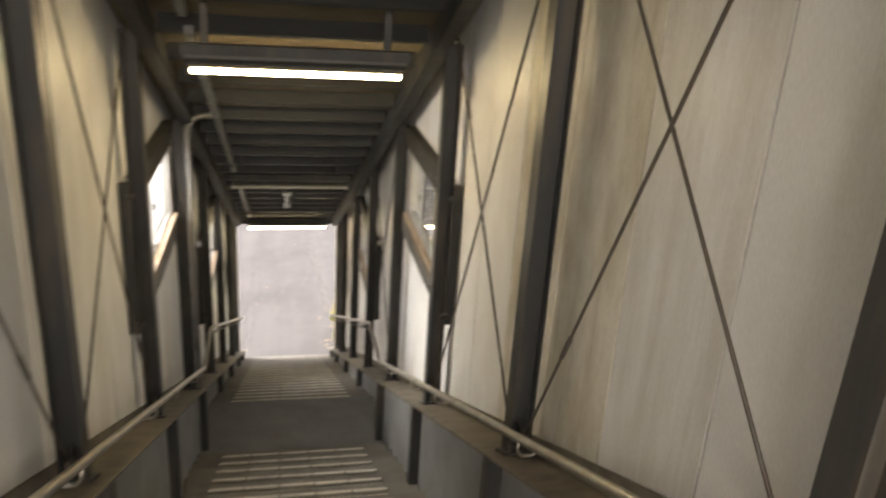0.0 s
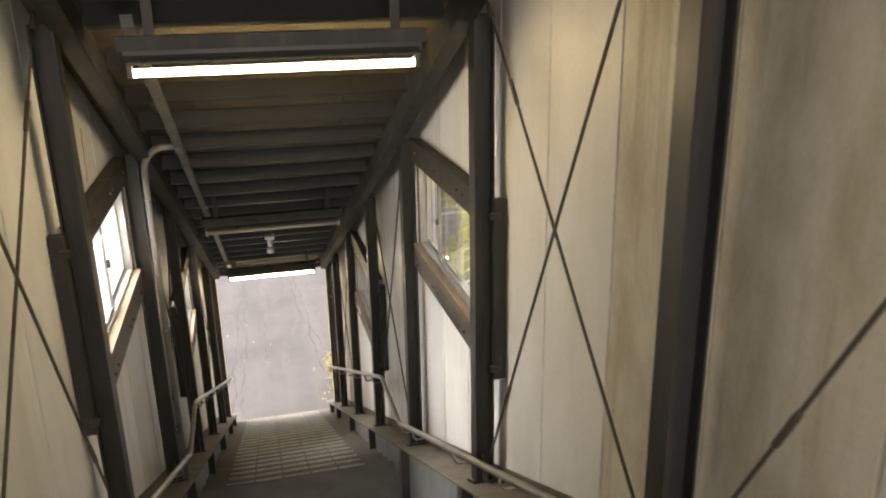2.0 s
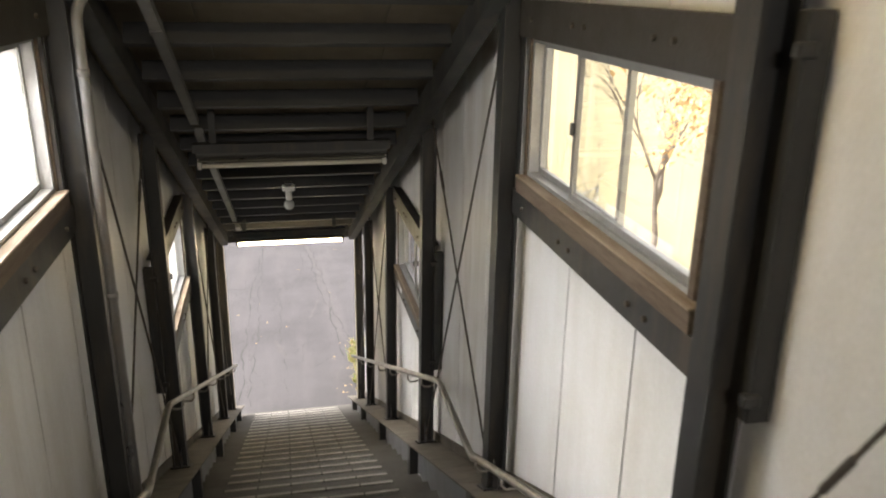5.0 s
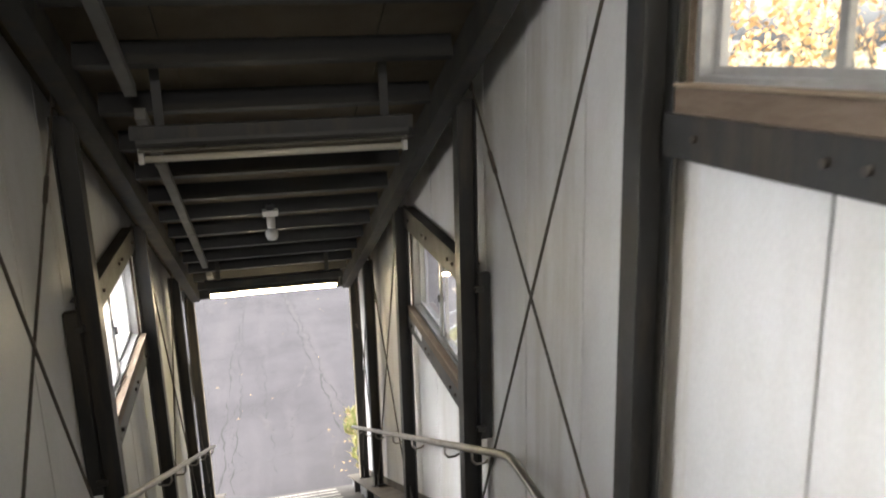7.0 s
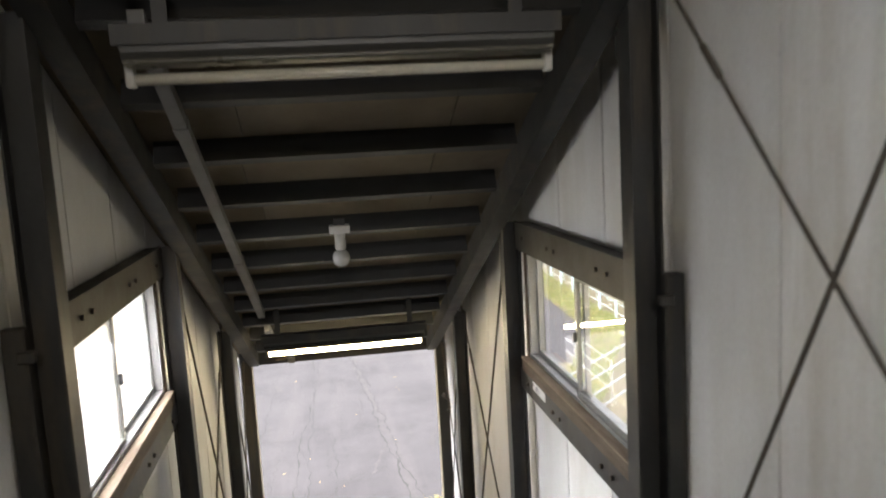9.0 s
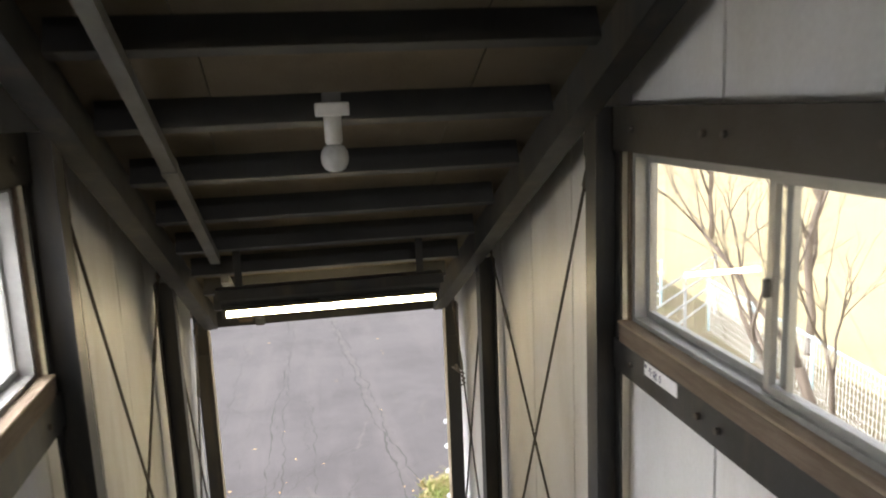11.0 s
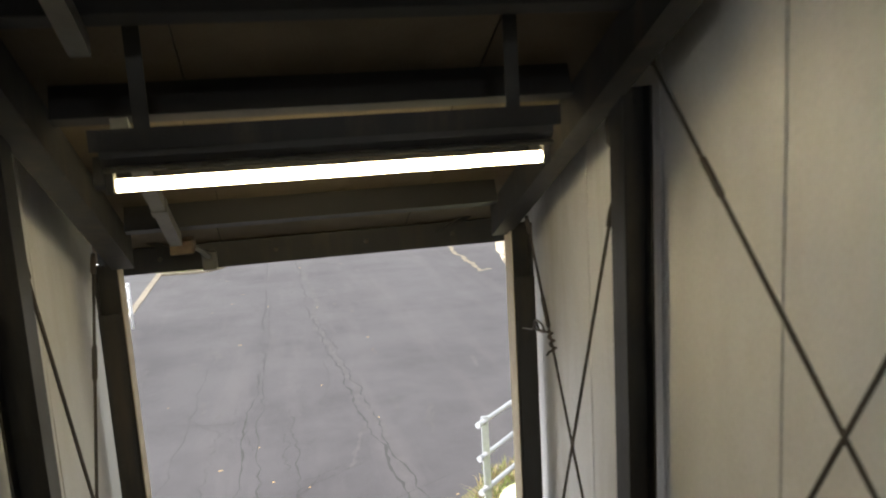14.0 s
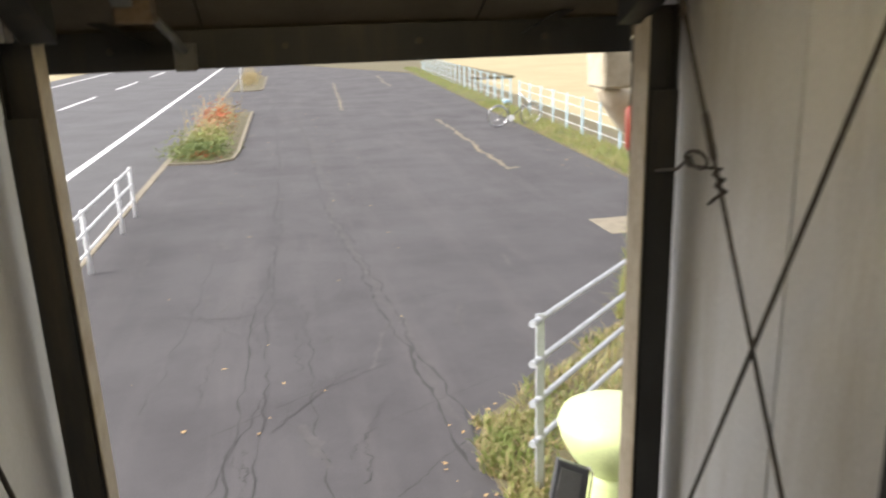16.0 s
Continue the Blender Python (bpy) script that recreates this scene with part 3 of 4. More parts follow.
def sash(w, x, y0, y1, z0, z1, mat, latch):
    s = 0.028
    bm = bm_new()
    for a, b, c, d in ((y0, y1, z0, z0 + 0.03), (y0, y1, z1 - s, z1), (y0, y0 + s, z0 + 0.03, z1 - s), (y1 - s, y1, z0 + 0.03, z1 - s)):
        box(bm, x - 0.011, x + 0.011, a, b, c, d)
    f = part("sash", bm, ALU, w, "aluminium sliding sash")
    pane = part("pane", box(bm_new(), x - 0.0025, x + 0.0025, y0 + s - 0.004, y1 - s + 0.004, z0 + 0.026, z1 - s + 0.004), mat, f)
    pane.visible_shadow = False
    if latch:
        part("latch", bevelled(box(bm_new(), x - math.copysign(0.03, x), x - math.copysign(0.011, x), y1 - 0.024, y1 - 0.008, (z0 + z1) / 2 - 0.03, (z0 + z1) / 2 + 0.02), 0.004), DARKPANEL, f)


def window(number, side, y0, y1, zb, split, mat):
    z0, z1 = zb + 0.19, zb + 0.805
    w = thing("window_%d" % number, "aluminium sliding window with two sashes in the stair wall", "window", kind="structure", at=(side * 1.0, (y0 + y1) / 2, z0))
    bm = bm_new()
    xa, xb = sorted((side * 0.995, side * 1.08))
    ya, yb = y0 + 0.05, y1 - 0.008
    for a, b, c, d in ((ya, yb, z0 - 0.01, z0 + 0.022), (ya, yb, z1 - 0.022, z1 + 0.01), (ya, ya + 0.022, z0 + 0.022, z1 - 0.022), (yb - 0.022, yb, z0 + 0.022, z1 - 0.022)):
        box(bm, xa, xb, a, b, c, d)
    part("frame", bm, ALU, w, "grey aluminium outer frame")
    near, far = split
    sash(w, side * 1.022, ya + 0.012, far, z0 + 0.016, z1 - 0.016, mat, True)
    sash(w, side * 1.052, near, yb - 0.012, z0 + 0.016, z1 - 0.016, mat, False)
    # timber trim on the inside
    for name, y in (("jamb_trim", (y1 - 0.008, y1 + 0.012)), ("jamb_trim", (y0 + 0.018, y0 + 0.05))):
        xa2, xb2 = sorted((side * 0.984, side * 1.03))
        part(name, box(bm_new(), xa2, xb2, *y, z0 - 0.01, z1 + 0.02), WOOD, w, "brown timber jamb trim")

    def channel(name, label, lo, depth, mat_beam):
        t = thing(name, label, "beam", name + "s", at=(side * 0.93, (y0 + y1) / 2, lo))
        a, b = y0 - 0.09, y1 + 0.07
        xs = sorted((side * 0.955, side * 0.962))
        part("web", box(bm_new(), *xs, a, b, lo, lo + depth), mat_beam, t)
        for n, z in (("bottom_flange", lo), ("top_flange", lo + depth - 0.007)):
            xs = sorted((side * 0.962, side * 1.03))
            part(n, box(bm_new(), *xs, a, b, z, z + 0.007), mat_beam, t)
        for y in (y0 + 0.22, y0 + 0.34, y1 - 0.56, y1 - 0.67, y1 - 0.09):
            part("bolt", lathe_x(side * 0.955, -side * 0.012, y, lo + depth * 0.5, 0.011), ROD, t)
        return t

    channel("sill_beam", "dark grey steel channel under the window sill", zb, 0.115, STEEL)
    channel("head_beam", "brownish steel channel over the window", zb + 0.80, 0.155, STEEL_WORN)
    xs = sorted((side * 0.95, side * 1.03))
    part_sill = bevelled(box(bm_new(), *xs, y0 - 0.03, y1 + 0.01, zb + 0.116, zb + 0.186), 0.004)
    solid("window_sill", part_sill, WOOD, "weathered brown timber sill with peeling varnish", "window sill", "window sills")
    xs = sorted((side * 0.945, side * 0.995))
    solid("sill_cap", bevelled(box(bm_new(), *xs, y0 - 0.03, y1 + 0.01, zb + 0.187, zb + 0.196), 0.002), WOOD_PALE, "bleached timber strip on top of the window sill", "window sill", "sill caps")


def lathe_x(x, length, y, z, r):
    return tube(bm_new(), [(x, y, z), (x + length, y, z)], r, 6)


window(1, 1, *WINDOWS[0], (6.84, 7.25), CLEAR)
window(2, -1, *WINDOWS[0], (6.93, 6.99), FROST)
window(3, 1, *WINDOWS[1], (10.64, 10.70), CLEAR)
window(4, -1, *WINDOWS[1], (10.66, 10.72), FROST)

# ---- lamps ----


def batten(y, z, lit):
    """A strip light hung crosswise from a purlin by two straps."""
    label = "strip light with one lit fluorescent tube across the stair" if lit else "strip light with unlit tube across the stair"
    t = thing("strip_light", label, "lamp", "strip lights", at=(0, y, z))
    ring = [(-0.045, 0.092), (-0.041, 0.092), (-0.041, 0.146), (0.041, 0.146), (0.041, 0.092), (0.045, 0.092), (0.045, 0.15), (-0.045, 0.15)]
    channel = prism(bm_new(), [(y + p, z + q) for p, q in ring], "x", -0.645, 0.645)
    part("support_channel", channel, STEEL, t, "dark grey steel channel carrying the casing")
    prof = [(-0.022, 0.0), (0.022, 0.0), (0.034, 0.022), (0.034, 0.066), (-0.034, 0.066), (-0.034, 0.022)]
    part("body", prism(bm_new(), [(y + p, z + 0.052 + q) for p, q in prof], "x", -0.625, 0.625), FIXTURE, t, "grey enamel casing")
    part("reflector", bevelled(box(bm_new(), -0.615, 0.615, y - 0.066, y + 0.066, z + 0.036, z + 0.0505), 0.005), REFLECTOR, t, "cream reflector plate")
    part("tube", tube(bm_new(), [(-0.595, y, z), (0.595, y, z)], 0.0165, 14), TUBE_ON if lit else TUBE_OFF, t, "glowing tube" if lit else "dull cream tube")
    for s in (-1, 1):
        xs = sorted((s * 0.596, s * 0.622))
        # sockets beside a lit tube are coloured darker to offset its glare
        part("socket", bevelled(box(bm_new(), *xs, y - 0.017, y + 0.017, z - 0.022, z + 0.052), 0.004), LAMPWHITE if not lit else FIXTURE, t, "pale plastic tube socket" if not lit else "")
        part("strap", box(bm_new(), s * 0.515 - 0.021, s * 0.515 + 0.021, y - 0.003, y + 0.003, z + 0.15, chord(y) + 0.232), STEEL, t)
        part("strap_nut", tube(bm_new(), [(s * 0.515, y, z + 0.137), (s * 0.515, y, z + 0.1455)], 0.014, 6), ROD, t)


batten(5.922, 7.195, True)
batten(9.66, 5.41, False)
batten(13.36, 3.65, True)

bulb = thing("bulb_lamp", "white bare bulb in a ceiling socket under a purlin", "lamp", at=(-0.02, 11.55, 4.76))
part("base", bevelled(box(bm_new(), -0.075, 0.035, 11.505, 11.595, 4.741, 4.785), 0.006, 2), LAMPWHITE, bulb)
part("socket", lathe(bm_new(), [(0.029, -0.018), (0.029, -0.10), (0.024, -0.11)], (-0.02, 11.55, 4.76)), LAMPWHITE, bulb)
part("globe", lathe(bm_new(), [(0.02, -0.11), (0.034, -0.118), (0.044, -0.135), (0.047, -0.155), (0.044, -0.175), (0.034, -0.192), (0.018, -0.2), (0.006, -0.202)], (-0.02, 11.55, 4.76)), OPAL, bulb, "round opal globe")
part("mount", box(bm_new(), -0.05, 0.01, 11.52, 11.58, 4.785, chord(11.55) + 0.12), STEEL, bulb)

# ---- conduits ----


def conduit_run(y0, y1):
    t = thing("cable_duct", "grey square cable duct along the ceiling", "cable duct", "ceiling ducts", at=(-0.61, (y0 + y1) / 2, chord((y0 + y1) / 2)))
    part("duct", prism(bm_new(), [(y0, chord(y0) + 0.06), (y1, chord(y1) + 0.06), (y1, chord(y1) + 0.112), (y0, chord(y0) + 0.112)], "x", -0.637, -0.587), CONDUIT, t)
    y = y0 + 0.6
    while y < y1 - 0.2:
        part("coupling", prism(bm_new(), [(y, chord(y) + 0.056), (y + 0.05, chord(y + 0.05) + 0.056), (y + 0.05, chord(y + 0.05) + 0.113), (y, chord(y) + 0.113)], "x", -0.641, -0.583), CONDUIT, t)
        y += 1.55


conduit_run(1.6, 5.80)
conduit_run(6.05, 9.58)
conduit_run(9.82, 13.20)
conduit_run(13.60, 14.6)
jb = thing("junction_box", "small brown junction box with a short pipe at the lintel", "junction box", at=(-0.58, 14.68, chord(14.68) + 0.05))
part("box", bevelled(box(bm_new(), -0.645, -0.545, 14.62, 14.73, chord(14.66) + 0.045, chord(14.66) + 0.11), 0.006), WOOD, jb)
part("stub_pipe", tube(bm_new(), [(-0.57, 14.70, chord(14.66) + 0.08), (-0.54, 14.90, 3.235), (-0.52, 15.04, 3.18)], 0.013, 8), CONDUIT, jb)
part("clip", bevelled(box(bm_new(), -0.555, -0.485, 15.035, 15.063, 3.115, 3.205), 0.004), CONDUIT, jb)

down = thing("down_pipe", "grey metal pipe up the column bending to the ceiling duct", "pipe", at=(-0.84, 7.82, ledge(7.82)))
pz = chord(7.86) + 0.05
pts = [(-0.845, 7.79, ledge(7.79) + 0.02), (-0.845, 7.79, pz - 0.10)]
for k in range(1, 9):
    a = math.pi / 2 * k / 8
    pts.append((-0.845 + 0.16 * (1 - math.cos(a)), 7.79, pz - 0.10 + 0.16 * math.sin(a)))
pts += [(-0.60, 7.79, pz + 0.062)]
part("pipe", tube(bm_new(), pts, 0.022, 12), PIPE, down)
for z in (5.25, 6.2):
    part("bracket", tube(bm_new(), [(-0.845, 7.79, z), (-0.845, 7.79, z + 0.03)], 0.026, 12), PIPE, down)

# ---- way out: lintel, outer posts, loudspeaker ----
lt = thing("lintel", "dark steel lintel beam over the way out", "beam", at=(0, 14.97, 3.12))
part("beam", box(bm_new(), -1.03, 1.03, 15.065, 15.13, 3.12, 3.245), STEEL, lt)
part("lip", box(bm_new(), -1.03, 1.03, 15.131, 15.20, 3.12, 3.13), STEEL, lt)
for x in (-0.75, -0.2, 0.25, 0.7):
    part("bolt", tube(bm_new(), [(x, 15.064, 3.185), (x, 15.05, 3.185)], 0.012, 6), ROD, lt)
for s in (-1, 1):
    part("knee_brace", prism(bm_new(), [(s * 0.80, 3.30), (s * 0.62, 3.20), (s * 0.66, 3.20), (s * 0.80, 3.27)], "y", 15.03, 15.063), STEEL, lt)
for s in (-1, 1):
    xs = sorted((s * 1.034, s * 1.10))
    solid("edge_trim", box(bm_new(), *xs, 15.0, 15.02, ledge(14.95) + 0.02, 3.12), STEEL, "dark steel trim closing the wall end", "trim", "corner trims", kind="structure")
spk = thing("loudspeaker", "beige weathered horn loudspeaker under the lintel", "loudspeaker", at=(1.18, 15.62, 3.0))
part("bracket", bevelled(box(bm_new(), 1.11, 1.25, 15.50, 15.70, 2.95, 3.14), 0.01), BEIGE, spk)
part("arm", box(bm_new(), 1.0, 1.13, 15.132, 15.51, 3.13, 3.15), STEEL, spk)
part("horn", tube(bm_new(), [(1.14, 15.60, 2.96), (1.19, 15.62, 2.915), (1.25, 15.64, 2.87), (1.32, 15.66, 2.83), (1.33, 15.665, 2.825)], [0.035, 0.055, 0.075, 0.10, 0.104], 18), BEIGE, spk, "stained beige horn")
# black disc on the closed horn end, painted shade of a hollow mouth
part("horn_mouth_shade", tube(bm_new(), [(1.331, 15.666, 2.824), (1.334, 15.667, 2.822)], 0.09, 18), BLACK, spk, "black disc for the shade inside the horn mouth")
part("cord", tube(bm_new(), [(1.24, 15.51, 3.10), (1.235, 15.495, 2.98), (1.228, 15.49, 2.87)], 0.004, 6), BLACK, spk, "thin black cord")
part("grip", tube(bm_new(), [(1.228, 15.49, 2.875), (1.228, 15.49, 2.86), (1.232, 15.49, 2.70), (1.235, 15.49, 2.685)], [0.010, 0.020, 0.020, 0.010], 12), RED, spk, "red plastic pull grip")
part("tail", tube(bm_new(), [(1.235, 15.49, 2.685), (1.237, 15.49, 2.65)], 0.006, 6), BLACK, spk)

# ---- label on the sill beam ----
lab = thing("sign_label", "white paper label with blue printing on the sill beam", "label", at=(0.952, 11.17, 3.865))
part("paper", box(bm_new(), 0.9525, 0.9545, 11.055, 11.285, 3.842, 3.888), PAPER, lab)


def words(text, size, y, z, parent, mat):
    c = bpy.data.curves.new("writing", "FONT")
    c.body, c.size, c.extrude = text, size, 0.0004
    ob = new("writing", c)
    bpy.context.view_layer.update()
    me = bpy.data.meshes.new_from_object(ob.evaluated_get(bpy.context.evaluated_depsgraph_get()))
    bpy.data.objects.remove(ob)
    me.materials.append(mat)
    ob = new("writing", me)
    ob.parent = parent
    ob.matrix_basis = Matrix.Translation(Vector((0.9515, y, z)) - parent.location) @ pose(0, 0, 0, 90, 0, -90)
    return ob


part("print_bar", box(bm_new(), 0.9515, 0.9522, 11.268, 11.28, 3.868, 3.882), INK, lab)
words("\u5343\u6b73 0", 0.034, 11.255, 3.852, lab, INK)

# ---- outside: road edge, markings, cracks ----
kerb = thing("kerb", "weathered concrete kerb stones between footway and road", "kerb", kind="structure")
stone = finish(bevelled(box(bm_new(), -3.5, -3.334, 0.004, 0.996, -0.15, 0.012), 0.012), "kerb_stone", KERB)
for k in range(75):
    ob = new("kerb_stone", stone)
    ob.parent, ob.location = kerb, (random.uniform(-0.006, 0.006), -5 + k, random.uniform(-0.006, 0.004))


def strip(name, pts, width, z, mat, label, kind="structure", category="road marking"):
    bm = bm_new()
    left, right = [], []
    for i, p in enumerate(pts):
        a, b = Vector(pts[max(i - 1, 0)]), Vector(pts[min(i + 1, len(pts) - 1)])
        d = (b - a).normalized()
        w = width[i] if isinstance(width, list) else width
        left.append(bm.verts.new((p[0] - d.y * w / 2, p[1] + d.x * w / 2, z)))
        right.append(bm.verts.new((p[0] + d.y * w / 2, p[1] - d.x * w / 2, z)))
    for i in range(len(pts) - 1):
        bm.faces.new((left[i], right[i], right[i + 1], left[i + 1]))
    return solid(name, bm, mat, label, category, kind=kind)


strip("edge_line", [(-5.1, -60), (-5.69, 33), (-6.04, 88), (-7.7, 350)], 0.2, -0.106, PAINT, "solid white edge line on the road")
strip("edge_line", [(-16.2, -60), (-16.3, 350)], 0.2, -0.106, PAINT, "solid white edge line on the road")
for k in range(14):
    strip("lane_dash", [(-10.93, 25 + 14 * k), (-10.93, 33 + 14 * k)], 0.2, -0.106, PAINT, "white lane dash on the road")


def wander(x0, y0, x1, y1, n, jitter):
    pts, off = [], 0.0
    for k in range(n + 1):
        f = k / n
        off = off * 0.75 + random.uniform(-jitter, jitter)
        pts.append((x0 + (x1 - x0) * f + off, y0 + (y1 - y0) * f + off * 0.2))
    return pts


layers = [0]                         # each crack lies a hair above the one before


def crack(x0, y0, x1, y1, n, jitter, width, mat=CRACK, z=0.002):
    pts = wander(x0, y0, x1, y1, n, jitter)
    ws = [width * (random.uniform(0.1, 1.0) if mat is CRACK else random.uniform(0.3, 1.2)) for _ in pts]
    layers[0] += 1
    strip("crack", pts, ws, z + 0.00004 * layers[0], mat, "thin dark crack in the asphalt", category="crack")


crack(-0.95, 15.9, -0.55, 26, 60, 0.045, 0.030)
crack(-0.55, 26, -0.9, 60, 60, 0.05, 0.05)
crack(-0.10, 16.4, -0.25, 21.5, 40, 0.04, 0.022)
crack(-0.72, 16.0, -0.42, 29, 70, 0.05, 0.024)
crack(1.10, 17.5, 0.50, 26.0, 70, 0.04, 0.03)
crack(-1.15, 18.4, 0.55, 19.5, 30, 0.03, 0.016)
crack(0.35, 17.2, 1.05, 17.9, 18, 0.025, 0.014)
crack(-1.7, 19, -1.35, 27, 40, 0.05, 0.016)
crack(-0.6, 19.3, -1.3, 16.6, 24, 0.04, 0.02)
crack(0.2, 21.5, 0.55, 24.5, 24, 0.04, 0.014)
crack(0.95, 17.4, 0.35, 26.5, 70, 0.035, 0.045)
crack(0.35, 26.5, 0.2, 42, 50, 0.05, 0.05)
crack(1.02, 17.5, 0.44, 26.0, 60, 0.05, 0.11, PATCH, 0.0012)
crack(0.44, 26.0, 0.25, 45, 40, 0.08, 0.14, PATCH, 0.0012)
crack(0.4, 19.4, 0.75, 20.8, 20, 0.03, 0.05, PATCH, 0.0016)
crack(4.63, 29.5, 5.02, 40.0, 60, 0.05, 0.15, YPAINT, 0.003)
crack(4.58, 29.5, 4.95, 29.7, 6, 0.03, 0.12, YPAINT, 0.0034)
crack(1.95, 45, 2.7, 62, 40, 0.05, 0.12, YPAINT, 0.003)
crack(5.6, 57, 6.0, 68, 30, 0.06, 0.14, YPAINT, 0.003)
for k in range(60):
    x, y = random.gauss(-0.75, 0.35) if k % 2 else random.uniform(-2.2, 1.2), random.uniform(16.2, 32)
    a, n = random.choice((1.57, 1.57, 0.3, 2.6)) + random.gauss(0, 0.35), random.uniform(0.4, 1.7)
    crack(x, y, x + n * math.cos(a), y + n * math.sin(a), 22, 0.045, random.uniform(0.006, 0.015))
for k in range(26):
    x, y = random.uniform(-2.6, 3.5), random.uniform(16.4, 34)
    crack(x, y, x + random.gauss(0, 0.15), y + random.uniform(0.2, 0.9), 8, 0.03, random.uniform(0.03, 0.10), PATCH, 0.0014)
solid("manhole_slab", bevelled(box(bm_new(), 4.62, 5.5, 23.45, 24.45, -0.02, 0.006), 0.006), KERB, "square concrete slab set in the footway", "slab", kind="structure")

# fallen leaves and litter on the footway, too many to count
leaves = bm_new()
for k in range(150):
    if k < 70:
        x, y = random.uniform(-2.0, 1.6), random.uniform(15.8, 45)
    elif k < 120:
        x, y = 6.2 + random.gauss(0, 0.35), random.uniform(24, 40)
        x += (y - 24) * 0.05
    else:
        x, y = random.uniform(0.7, 1.5), random.uniform(16.2, 18.4)
    a, s = random.uniform(0, 6.3), random.uniform(0.012, 0.034)
    c, d = math.cos(a) * s, math.sin(a) * s
    v = [leaves.verts.new((x + p * c - q * d, y + p * d + q * c, 0.006 + random.uniform(0, 0.012))) for p, q in ((-1, 0), (-0.3, 0.6), (0.8, 0.3), (1, -0.1), (0.2, -0.6))]
    leaves.faces.new(v)
solid("fallen_leaves", leaves, FALLEN, "scattered small brown fallen leaves on the asphalt", "leaves", kind="stuff")

# ---- verges and grass ----
solid("verge", prism(bm_new(), [(1.06, 16.2), (1.06, 17.5), (1.16, 18.1), (2.0, 18.85), (3.4, 20.1), (5.0, 22.8), (6.7, 27), (6.9, 30), (8.3, 60), (8.8, 75), (12, 75), (11, 60), (9.2, 30), (8.5, 20), (8, 10), (1.3, 15.6)], "z", -0.14, 0.02),
      SOIL, "soil verge with patchy grass beside the footway", "verge", kind="structure")


solid("verge", prism(bm_new(), [(9.3, 61), (9.7, 66), (6.6, 75), (2.7, 85.5), (-1.0, 96), (-1.0, 112), (14, 112), (14, 61)], "z", -0.14, 0.03),
      SOIL, "patchy verge closing the far end of the footway", "verge", kind="structure")


def grass_patch(name, count, place, height, mat, label, lean=0.5):
    bm = bm_new()
    for _ in range(count):
        x, y, z = place()
        h, a, w = height * random.uniform(0.45, 1.25), random.uniform(0, 6.3), random.uniform(0.004, 0.009)
        dx, dy = math.cos(a), math.sin(a)
        lx, ly = random.gauss(0, lean) * h, random.gauss(0, lean) * h
        p = [bm.verts.new(q) for q in ((x - dx * w, y - dy * w, z), (x + dx * w, y + dy * w, z), (x + lx * 0.4 + dx * w * 0.7, y + ly * 0.4 + dy * w * 0.7, z + h * 0.6), (x + lx * 0.4 - dx * w * 0.7, y + ly * 0.4 - dy * w * 0.7, z + h * 0.6), (x + lx, y + ly, z + h))]
        bm.faces.new((p[0], p[1], p[2], p[3]))
        bm.faces.new((p[3], p[2], p[4]))
    return solid(name, bm, mat, label, "grass", kind="stuff")


def near_verge():
    if random.random() < 0.45:
        y = random.uniform(16.0, 18.1)
        return 1.06 + 0.10 * math.sin(5 * y) * math.sin(11.3 * y) + abs(random.gauss(0, 0.33)), y, 0.01
    f = random.random() * 2.6
    back = random.uniform(0.0, 1.25)
    back += 0.12 * math.sin(7 * f)
    return 1.15 + f + 0.6 * back - 0.02, 18.02 + 0.93 * f - 0.62 * back, 0.01


def fence_verge():
    f = random.random()
    y = 20 + 25 * f * f
    return (3.4 + (y - 20.4) * 0.5 if y < 27 else 6.75 + (y - 27) * 0.047) + random.uniform(0, 1.1), y, 0.01


def far_verge():
    y = random.uniform(40, 75)
    return 7.35 + (y - 40) * 0.047 + random.uniform(0, 1.0), y, 0.01


grass_patch("verge_grass", 3600, near_verge, 0.11, GRASS, "tufts of green and yellowing grass by the steel fence")
grass_patch("verge_grass", 3000, near_verge, 0.10, DRYGRASS, "dry straw-coloured grass blades by the steel fence", 0.8)
grass_patch("verge_grass", 9000, fence_verge, 0.20, GRASS, "green grass strip along the pale fence")
grass_patch("verge_grass", 4000, fence_verge, 0.15, DRYGRASS, "dry grass along the pale fence", 0.8)
grass_patch("verge_grass", 3000, far_verge, 0.25, GRASS, "green grass strip far along the footway")

